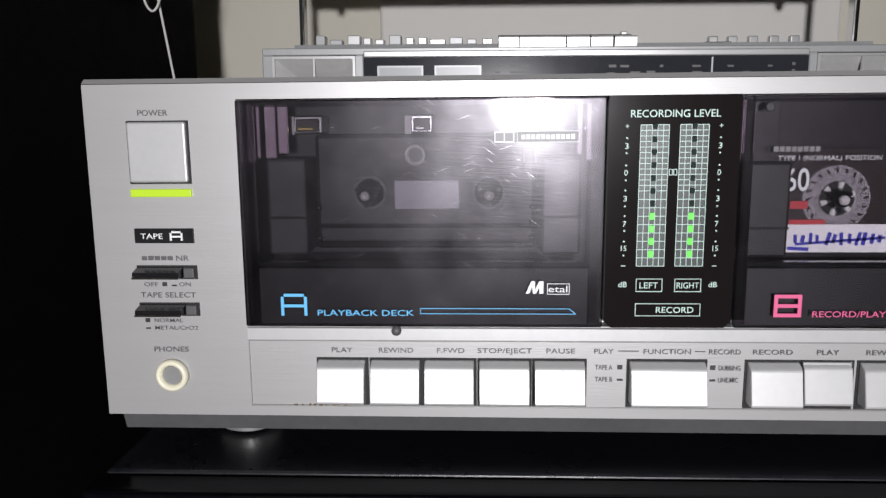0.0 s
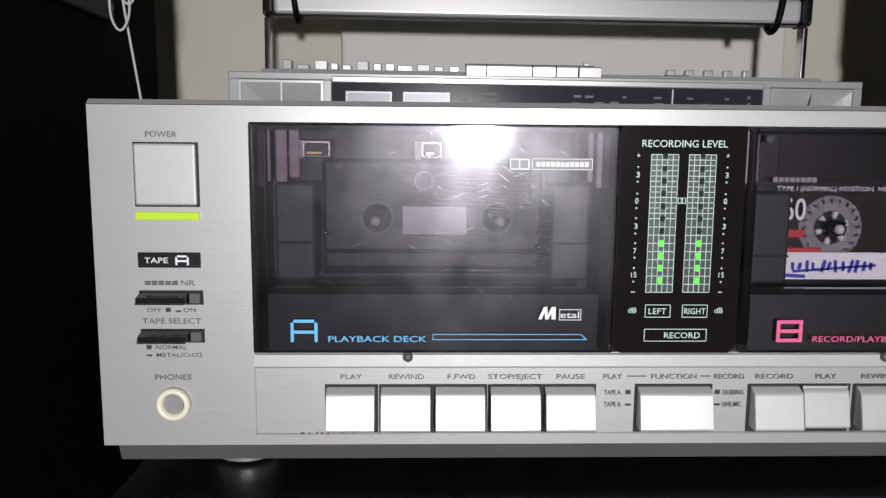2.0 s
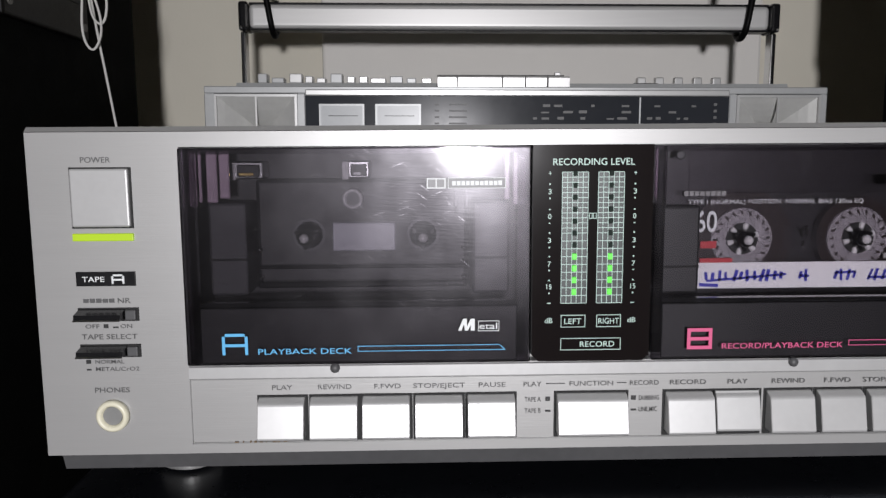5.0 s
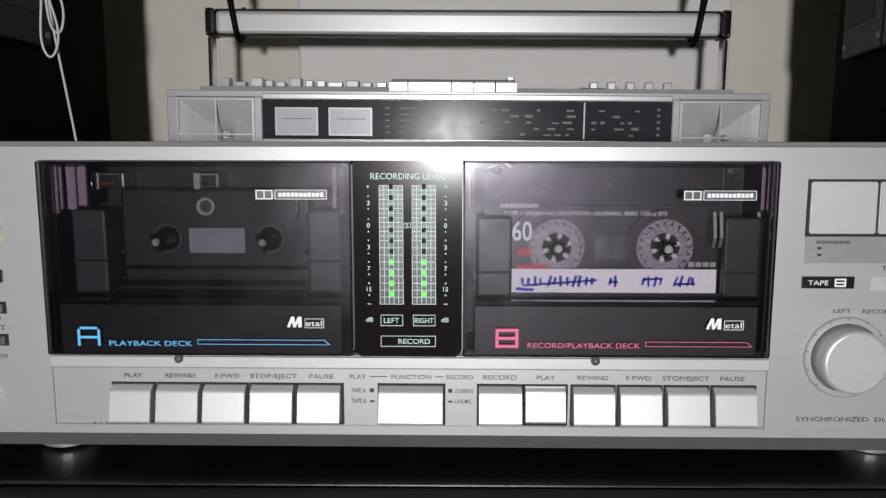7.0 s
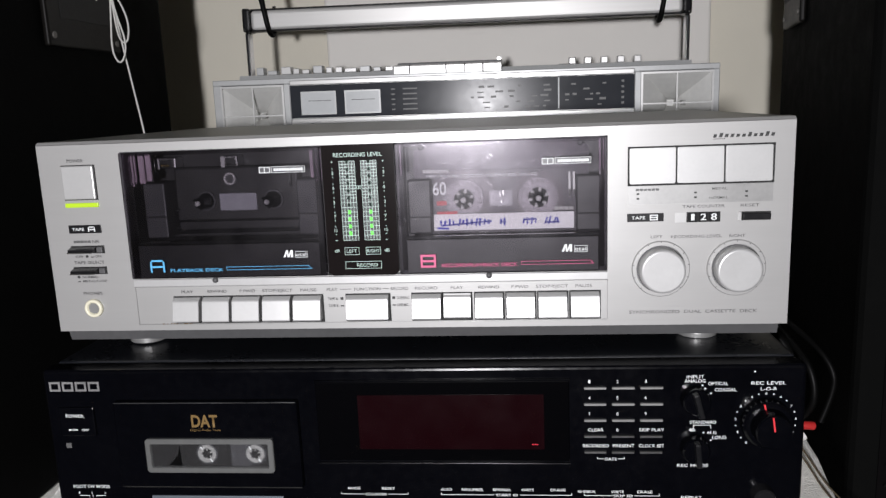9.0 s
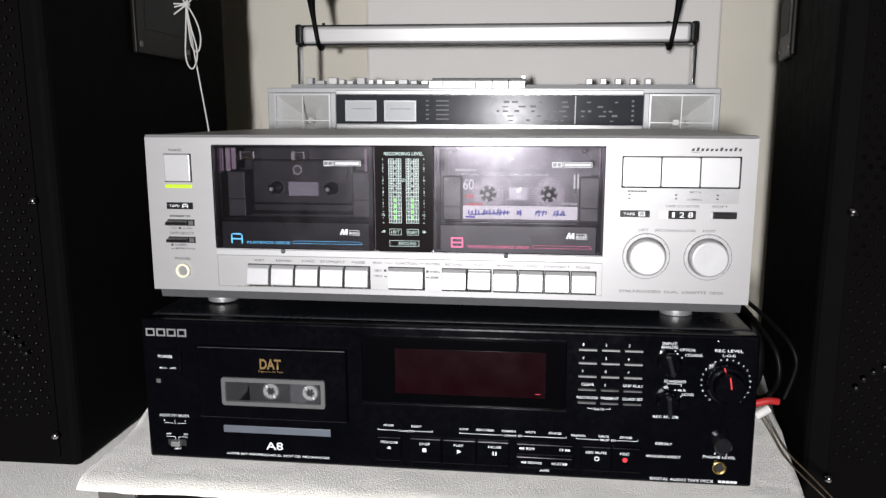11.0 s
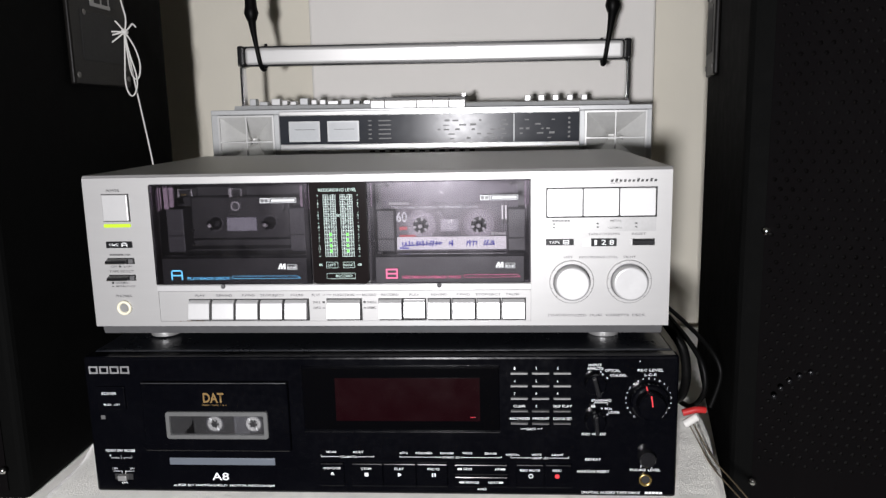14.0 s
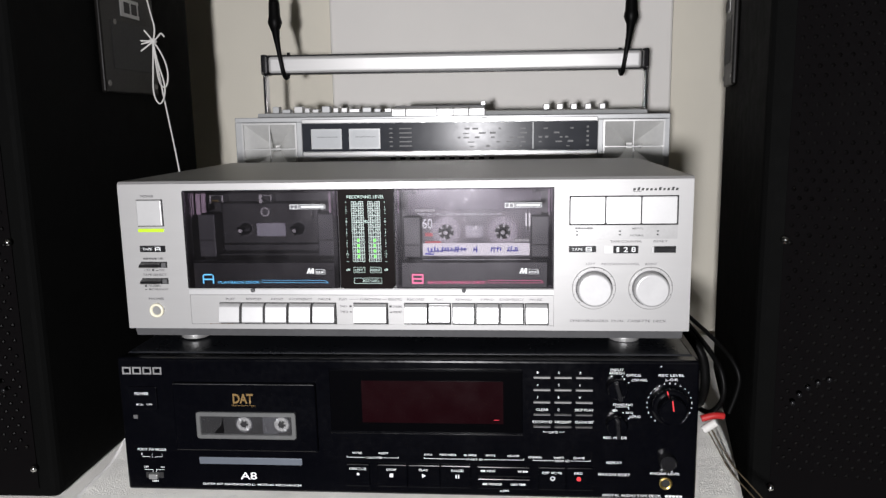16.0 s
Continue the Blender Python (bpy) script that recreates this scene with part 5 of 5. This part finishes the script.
bmesh.ops.rotate(ln, verts=ln.verts, cent=(0, DY, BASE), matrix=Matrix.Rotation(radians(-14), 3, "Y"))
bmesh.ops.translate(ln, verts=ln.verts, vec=(0.1975, 0, -0.0478))
part("red_pointer", ln, PRINT_RED, rec)
part("phone_level_knob", lathe(bmesh.new(), (0.1968, DY, -0.0905), "y", ((0.0062, 0.0), (0.0058, -0.0070), (0.0050, -0.0078), (0.0004, -0.0080)), 32), BLACK_GLOSS, dat, "small black level knob")
pj = part("phone_jack", lathe(bmesh.new(), (0.1966, DY, -0.1085), "y", ((0.0049, 0.0), (0.0047, -0.0014), (0.0038, -0.0018), (0.0030, -0.0008), (0.0029, -0.0001)), 32), BRASS, dat, "gold headphone socket", smooth=True)
part("jack_hole", rod(bmesh.new(), (0.1966, DY - 0.0006, -0.1085), (0.1966, DY + 0.001, -0.1085), 0.0030, n=20), GAP, pj)
dat.rotation_euler = (0, radians(-0.2), 0)


# ---- the silver boombox behind ----
boom = thing("boombox", (0, 0.5, BASE - 0.134), "silver boombox with a tuning dial and carrying handle", "radio")
FY = 0.434
part("body", box(-0.2785, 0.2840, 0.4742, 0.575, -0.1335, 0.1600, 0.003), BB_SILVER, boom, "silver-grey plastic body")
f = bmesh.new()
for x0, x1, z0, z1 in ((-0.2785, 0.2840, 0.1552, 0.1615), (-0.2785, -0.2692, 0.0860, 0.1552), (0.2775, 0.2840, 0.0860, 0.1552), (-0.1962, -0.1888, 0.0860, 0.1552),
                       (0.1942, 0.2012, 0.0860, 0.1552), (-0.2785, 0.2840, -0.1330, 0.0860)):
    bx(f, x0, x1, FY, 0.4740, z0, z1, 0.0008, 1)
part("front_frame", f, BB_SILVER, boom, "silver-grey front frame")
part("dial_block", box(-0.1886, 0.1940, FY + 0.004, 0.4738, 0.0862, 0.1550), BB_BRIGHT, boom)
part("upper_trim", box(-0.1886, 0.1940, FY - 0.0015, FY + 0.0038, 0.1532, 0.1588, 0.001), BB_BRIGHT, boom, "bright trim strip over the dial")
part("lower_trim", box(-0.1886, 0.1940, FY - 0.0010, FY + 0.0038, 0.0880, 0.1162, 0.0008), BB_BRIGHT, boom, "bright lower trim")
dial = part("tuning_dial", box(-0.1886, 0.1940, FY + 0.0004, FY + 0.0038, 0.1166, 0.1530), BB_DIAL, boom, "dark glass tuning dial")
for x0, x1 in ((-0.1765, -0.1361), (-0.1262, -0.0853)):
    m_ = part("level_window", box(x0, x1, FY - 0.0002, FY + 0.0003, 0.1200, 0.1460, 0.0003, 1), BB_METER, dial, "pale level meter window")
    part("meter_frame", outline(bmesh.new(), x0, x1, 0.1200, 0.1460, 0.0016, FY - 0.0009, 0.0006), BB_SILVER, m_)
    part("meter_scale", box(x0 + 0.008, x1 - 0.006, FY - 0.0006, FY - 0.0003, 0.1352, 0.1358), PRINT_GREY, m_)
part("dial_needle", box(0.1118, 0.1131, FY - 0.0014, FY - 0.0004, 0.1185, 0.1520), PRINT_WHITE, dial, "white dial needle")
rnd = random.Random(11)
marks = bmesh.new()
for row in range(5):
    x = 0.010 + rnd.uniform(0, 0.02)
    while x < 0.172:
        w = rnd.uniform(0.003, 0.009)
        if not 0.108 < x + w / 2 < 0.117 and rnd.random() < 0.62:
            bx(marks, x, x + w, FY - 0.0001, FY + 0.0003, 0.1212 + 0.0056 * row, 0.1212 + 0.0056 * row + rnd.uniform(0.0012, 0.0026))
        x += w + rnd.uniform(0.003, 0.008)
for i in range(5):
    for x in (-0.073, -0.060):
        bx(marks, x, x + (0.004 if x < -0.07 else 0.016), FY - 0.0001, FY + 0.0003, 0.1225 + 0.0056 * i, 0.1240 + 0.0056 * i)
    bx(marks, 0.1802, 0.1830, FY - 0.0001, FY + 0.0003, 0.1215 + 0.0058 * i, 0.1240 + 0.0058 * i)
tagged(part("dial_print", marks, material("faded_dial_print", (0.16, 0.16, 0.16), 0.5), dial), kind="stuff")
for x in [-0.072 + 0.0128 * i for i in range(11)]:
    part("slot", box(x, x + 0.0070, FY - 0.0013, FY - 0.0008, 0.1058, 0.1085), GAP, boom)
part("slot", box(-0.1640, -0.1420, FY - 0.0013, FY - 0.0008, 0.1050, 0.1090), BB_SILVER, boom)


def horn(x0, x1, z0, z1):
    """A square horn mouth that narrows to its throat, with a cross of ribs."""
    b = bmesh.new()
    xc, zc = (x0 + x1) / 2, (z0 + z1) / 2
    rings = []
    for i in range(9):
        u = i / 8
        k = 0.10 + 0.90 * (1 - u) ** 1.9
        rings.append([b.verts.new((xc + (x - xc) * k, FY + 0.001 + 0.037 * u, zc + (z - zc) * k + BASE)) for x, z in ((x0, z0), (x1, z0), (x1, z1), (x0, z1))])
    for a, c in zip(rings, rings[1:]):
        for i in range(4):
            j = (i + 1) % 4
            b.faces.new((a[i], a[j], c[j], c[i]))
    b.faces.new(rings[-1])
    h = part("horn_tweeter", b, HORN, boom, "square silver horn tweeter")
    r = bmesh.new()
    bx(r, xc - 0.0007, xc + 0.0007, FY + 0.0005, FY + 0.0025, z0, z1)
    bx(r, x0, xc - 0.0008, FY + 0.0005, FY + 0.0025, zc - 0.0007, zc + 0.0007)
    bx(r, xc + 0.0008, x1, FY + 0.0005, FY + 0.0025, zc - 0.0007, zc + 0.0007)
    part("cross_rib", r, BB_BRIGHT, h)
    part("throat_plug", lathe(bmesh.new(), (xc + 0.009, FY + 0.006, zc), "y", ((0.0028, 0.010), (0.0028, 0.0), (0.0014, -0.0024), (0.0003, -0.0028)), 20), HORN, h, smooth=True)
    part("mouth_frame", outline(bmesh.new(), x0 - 0.0005, x1 + 0.0005, z0 - 0.0005, z1 + 0.0005, 0.0022, FY - 0.0012, 0.0020), BB_BRIGHT, h)


horn(-0.2690, -0.1964, 0.0870, 0.1540)
horn(0.2014, 0.2773, 0.0870, 0.1540)
part("control_deck", prism(bmesh.new(), (-0.2560, 0.2600), ((0.4600, 0.1602), (0.4630, 0.1668), (0.5580, 0.1690), (0.5600, 0.1602))), BB_SILVER, boom, "raised top control panel")
rnd = random.Random(21)
x = -0.2380
while x < -0.075:
    w = rnd.uniform(0.007, 0.016)
    h = rnd.choice((0.1722, 0.1738, 0.1760))
    part("top_switch", box(x, x + w, 0.470, 0.484, 0.1672, h, 0.0008), rnd.choice((BB_BRIGHT, BB_SILVER, BB_BRIGHT)), boom)
    x += w + rnd.uniform(0.002, 0.006)
for x0, x1 in ((-0.0700, -0.0530), (-0.0518, -0.0120), (-0.0108, 0.0090), (0.0102, 0.0290), (0.0306, 0.0498)):
    k = prism(bmesh.new(), (x0, x1), ((0.4420, 0.1618), (0.4410, 0.1700), (0.4440, 0.1716), (0.4700, 0.1730), (0.4700, 0.1692), (0.4640, 0.1670), (0.4590, 0.1618)))
    part("tape_key", k, BB_BRIGHT, boom, "silver cassette key")
# dark rail added as the shadow behind the cassette keys
part("key_shadow_rail", box(-0.0700, 0.0500, 0.4702, 0.4740, 0.1700, 0.1752, 0.0006), PLINTH, boom)
part("small_lever", box(0.0440, 0.0500, 0.490, 0.494, 0.1695, 0.1800, 0.0008), BB_BRIGHT, boom)
for x in (0.1280, 0.1460, 0.1650, 0.1840, 0.2030):
    part("slider_knob", box(x, x + 0.0085, 0.500, 0.508, 0.1680, 0.1762, 0.0012), BB_BRIGHT, boom, "small slider knob")
part("slider_slot", box(0.1150, 0.1380, 0.4660, 0.4690, 0.1672, 0.1676), GAP, boom)

handle = part("handle", box(-0.2520, 0.2580, 0.503, 0.525, 0.2222, 0.2452, 0.0045, 4), BB_TUBE, boom, "brushed silver carrying handle")
for z0, z1 in ((0.2206, 0.2228), (0.2446, 0.2470)):
    part("edge_strip", box(-0.2520, 0.2580, 0.5055, 0.5225, z0, z1, 0.0006, 1), BLACK, handle, "black edge strip")
for e0, e1, inner in ((-0.2620, -0.2524, -0.2535), (0.2584, 0.2680, 0.2595)):
    part("handle_end", box(e0, e1, 0.501, 0.527, 0.2196, 0.2478, 0.003, 3), BLACK_GLOSS, handle, "black handle end")
    part("end_clip", box(inner - 0.0012, inner + 0.0012, 0.5000, 0.5012, 0.2235, 0.2440, 0.0004, 1), CHROME, handle)
for e0, e1 in ((-0.2612, -0.2562), (0.2622, 0.2672)):
    part("handle_arm", box(e0, e1, 0.507, 0.521, 0.1500, 0.2195, 0.0012), CHROME, handle, "chrome handle arm")
    part("arm_groove", box(e0 + 0.0014, e1 - 0.0014, 0.5062, 0.5069, 0.1700, 0.2185), BLACK, handle)
for sx in (-0.2590, 0.2650):
    part("screw", lathe(bmesh.new(), (sx, 0.5010, 0.2225), "y", ((0.0018, 0.0005), (0.0016, -0.0008), (0.0004, -0.0014)), 14), CHROME, handle, smooth=True)
boom.rotation_euler = (0, radians(0.38), 0)


# ---- two black hooked straps that hold the handle ----
def hook_strap(x, z, lean):
    s = thing("hook_strap", (x, 0.50, BASE + z), "black rubber hook hanging over the boombox handle", "hook", "hooks on the handle")
    tube("hook", [(x + lean, 0.528, z + 0.0160), (x + lean, 0.531, z - 0.002), (x + lean, 0.520, z - 0.0185), (x + lean, 0.508, z - 0.0200), (x + lean * 0.9, 0.499, z - 0.012), (x + lean * 0.5, 0.498, z + 0.010), (x, 0.500, z + 0.034), (x - lean * 0.2, 0.503, z + 0.046)],
         0.0030, RUBBER, s, radii=[0.7, 0.9, 1.1, 1.1, 1.0, 1.0, 1.5, 2.0])
    b = bmesh.new()
    lathe(b, (x - lean * 0.25, 0.504, z), "z", ((0.0040, 0.040), (0.0068, 0.046), (0.0098, 0.054), (0.0086, 0.060), (0.0080, 0.062), (0.0074, 0.080), (0.0066, 0.084)), 20)
    part("boot", b, RUBBER, s, "flared rubber boot", smooth=True)
    tube("strap", [(x - lean * 0.25, 0.504, z + 0.080), (x - lean * 0.3, 0.506, z + 0.13), (x - lean * 0.4, 0.53, z + 0.35), (x - lean * 0.4, 0.62, z + 0.62), (x - lean * 0.4, 0.6985, z + 0.80)], 0.0045, RUBBER, s)


hook_strap(-0.2345, 0.2375, 0.008)
hook_strap(0.2430, 0.2330, -0.008)


# ---- the two loudspeakers ----
def loudspeaker(at, turn, side, plate, holes):
    """A tall carpeted cabinet; its inner side lies at local x 0 and it reaches out to side * 0.46."""
    s = thing("loudspeaker", (at[0], at[1], BASE), "tall black carpeted loudspeaker with a perforated steel grille", "loudspeaker", "pair of loudspeakers")
    ORIGIN[s.name] = Vector((0, 0, BASE))
    a, b = sorted((0.0, side * 0.46))
    part("cabinet", box(a, b, 0.0, 0.405, LOW + 0.004, 0.60, 0.008, 3), SPEAKER, s, "black carpeted cabinet")
    g0, g1 = sorted((side * 0.018, side * 0.448))
    g = bmesh.new()
    n = 14
    prof = []
    for i in range(n + 1):
        u = i / n
        x = g0 + (g1 - g0) * u
        e = min(u, 1 - u)
        prof.append((x, -0.002 - 0.016 * min(1.0, math.sqrt(e * 9))))
    cols = [[g.verts.new((x, y, z + BASE)) for z in (LOW + 0.016, 0.59)] for x, y in prof]
    for c, d in zip(cols, cols[1:]):
        g.faces.new((c[0], d[0], d[1], c[1]))
    for k in (0, 1):
        back = [g.verts.new((g0, 0.001, (LOW + 0.016, 0.59)[k] + BASE)), g.verts.new((g1, 0.001, (LOW + 0.016, 0.59)[k] + BASE))]
        g.faces.new([c[k] for c in cols] + [back[1], back[0]])
    grille = part("grille", g, GRILLE, s, "black perforated steel grille")
    # rims of the punched holes, nearest part of the grille
    hb = bmesh.new()
    pitch = 0.0085
    for r in range(int(0.50 / (pitch * 0.866))):
        z = LOW + 0.06 + r * pitch * 0.866
        for c in range(24):
            x = side * (0.0225 + pitch * (c + 0.5 * (r % 2)))
            u = (x - g0) / (g1 - g0)
            y = -0.002 - 0.016 * min(1.0, math.sqrt(min(u, 1 - u) * 9))
            ring = [hb.verts.new((x + 0.0018 * math.cos(t * math.pi / 3), y - 0.0003, z + BASE + 0.0020 * math.sin(t * math.pi / 3))) for t in range(6)]
            tip = hb.verts.new((x, y - 0.0012, z + BASE))
            for t in range(6):
                hb.faces.new((ring[t], ring[(t + 1) % 6], tip))
    bmesh.ops.recalc_face_normals(hb, faces=hb.faces)
    tagged(part("grille_rims", hb, GRILLE_EDGE, grille), kind="stuff")
    for z in (0.056, -0.160, 0.27):
        part("screw", lathe(bmesh.new(), (side * 0.0185, -0.0065, z), "y", ((0.0036, 0.001), (0.0034, -0.0010), (0.0018, -0.0024), (0.0004, -0.0028)), 16), CHROME, s, "bright grille screw", smooth=True)
    # five small dark discs in an arc on the grille
    for k in range(5):
        t = math.radians(106 + 12 * k)
        part("arc_dot", lathe(bmesh.new(), (side * (0.067 + 0.042 * math.cos(t)), -0.0205, -0.096 + 0.042 * math.sin(t)), "y", ((0.0022, 0.001), (0.0020, -0.0004), (0.0006, -0.0008)), 12), BLACK, s, smooth=True)
    # the recessed carrying handle in the inner side
    y0, y1, z0, z1 = plate
    out = -side
    cup = part("handle_plate", box(*sorted((out * 0.0001, out * 0.0060)), y0, y1, z0, z1, 0.0022, 3), HANDLE_CUP, s, "moulded black handle plate")
    # raised black sheet stands for the shade inside the hand recess
    part("recess_shade_sheet", box(*sorted((out * 0.0058, out * 0.0066)), y0 + 0.022, y1 - 0.006, z0 + 0.026, z0 + 0.078, 0.0003, 1), GAP, cup)
    badge = part("maker_badge", box(*sorted((out * 0.0060, out * 0.0072)), y0 + 0.045, y1 - 0.040, z0 + 0.084, z0 + 0.104, 0.0004, 1), SILVER_DARK, cup, "silver maker's badge")
    for i in range(3):
        yy = y0 + 0.053 + 0.0215 * i * (y1 - y0) / 0.16
        part("unread_mark", box(*sorted((out * 0.0072, out * 0.0076)), yy, yy + 0.013, z0 + 0.088, z0 + 0.100), GAP, badge)
    for yy, zz in ((y0 + 0.008, z0 + 0.010), (y1 - 0.008, z0 + 0.010), (y0 + 0.030, z0 + 0.076), (y1 - 0.008, z1 - 0.010)):
        b2 = rod(bmesh.new(), (out * 0.0058, yy, zz), (out * 0.0072, yy, zz), 0.0030, n=12)
        part("plate_screw", b2, BRACKET, cup)
    s.rotation_euler = (0, 0, radians(turn))
    return s


loudspeaker((0.2900, 0.085), -10.6, 1, (0.255, 0.358, 0.190, 0.39), True)
loudspeaker((-0.3450, 0.085), 1.2, -1, (0.150, 0.280, 0.192, 0.36), True)

# ---- the knotted cord on the speaker's handle ----
cord = thing("cord", (-0.33, 0.33, BASE + 0.22), "knotted white cord hanging from the speaker handle", "cord")
K = Vector((-0.3310, 0.330, 0.2530))
tube("hanging_end", [K, (-0.3275, 0.331, 0.215), (-0.3185, 0.332, 0.150), (-0.3120, 0.333, 0.100), (-0.3080, 0.334, 0.040), (-0.3060, 0.336, -0.10)], 0.0009, CORD, cord)
for pts in ([(0, 0, 0), (0.006, -0.004, 0.012), (0.001, -0.003, 0.030), (-0.006, 0.004, 0.052), (-0.012, 0.010, 0.058)],
            [(0, 0, 0), (0.010, -0.003, -0.012), (0.018, -0.004, -0.035), (0.014, -0.004, -0.055), (0.005, -0.003, -0.050), (0.002, -0.002, -0.025), (0, 0, 0)],
            [(0, 0, 0), (0.004, -0.005, -0.020), (0.015, -0.006, -0.055), (0.006, -0.006, -0.076), (-0.003, -0.005, -0.062), (-0.001, -0.003, -0.030), (0, 0, 0)],
            [(0, 0, 0), (-0.012, -0.006, 0.001), (-0.030, -0.010, -0.002), (-0.040, -0.012, -0.014), (-0.028, -0.010, -0.022), (-0.010, -0.006, -0.010), (0, 0, 0)],
            [(0, 0, 0), (-0.018, -0.006, -0.004), (-0.038, -0.010, -0.012), (-0.047, -0.012, -0.030), (-0.041, -0.012, -0.044), (-0.034, -0.011, -0.047)],
            [(0, 0, 0), (0.008, -0.004, 0.004), (0.013, -0.005, 0.010), (0.016, -0.005, 0.004)],
            [(0, 0, 0), (-0.004, -0.004, 0.008), (-0.008, -0.004, 0.012)]):
    tube("cord_loop", [K + Vector(p) for p in pts], 0.0009, CORD, cord)
kb = bmesh.new()
bmesh.ops.create_icosphere(kb, subdivisions=2, radius=0.0042, matrix=Matrix.Translation(K + Vector((0, 0, BASE))))
for v in kb.verts:
    v.co += v.normal * 0.001 * noise.noise(v.co * 400)
part("knot", kb, CORD, cord, "tight knot", smooth=True)

# ---- leads beside the decks ----
lead = thing("cable_bundle", (0.27, 0.12, BASE - 0.134), "black leads with a red plug beside the tape deck", "cable")
tube("lead", [(0.216, 0.330, 0.010), (0.228, 0.20, -0.015), (0.2400, 0.11, -0.0320), (0.2490, 0.10, -0.0450), (0.2538, 0.10, -0.0590), (0.2550, 0.10, -0.080), (0.2540, 0.115, -0.102), (0.250, 0.16, -0.120), (0.250, 0.22, -0.128)], 0.0042, RUBBER, lead)
tube("lead", [(0.216, 0.330, -0.002), (0.245, 0.20, -0.030), (0.2660, 0.11, -0.055), (0.2717, 0.10, -0.0755), (0.2700, 0.10, -0.096), (0.2630, 0.14, -0.124), (0.25, 0.3, -0.128)], 0.0024, RUBBER, lead)
tube("lead", [(0.216, 0.330, -0.012), (0.250, 0.20, -0.030), (0.2740, 0.115, -0.048), (0.2838, 0.10, -0.0650), (0.2836, 0.10, -0.082), (0.2760, 0.10, -0.103)], 0.0020, RUBBER, lead)
tube("red_plug", [(0.2525, 0.100, -0.1085), (0.2600, 0.100, -0.1062), (0.2660, 0.100, -0.1050), (0.2720, 0.101, -0.1062)], 0.0030, RED_WIRE, lead, label="red insulated plug")
tube("white_plug", [(0.2535, 0.096, -0.1175), (0.2590, 0.096, -0.1138), (0.2640, 0.097, -0.1110)], 0.0036, CORD, lead, label="white plug")
tube("thin_wire", [(0.258, 0.11, -0.118), (0.262, 0.08, -0.126), (0.263, 0.05, -0.1325), (0.270, 0.00, -0.1325), (0.276, -0.03, -0.134)], 0.0006, TWINE, lead)
tube("thin_wire", [(0.262, 0.11, -0.118), (0.266, 0.09, -0.126), (0.268, 0.06, -0.1325), (0.274, 0.02, -0.1325), (0.279, -0.02, -0.134)], 0.0006, TWINE, lead)
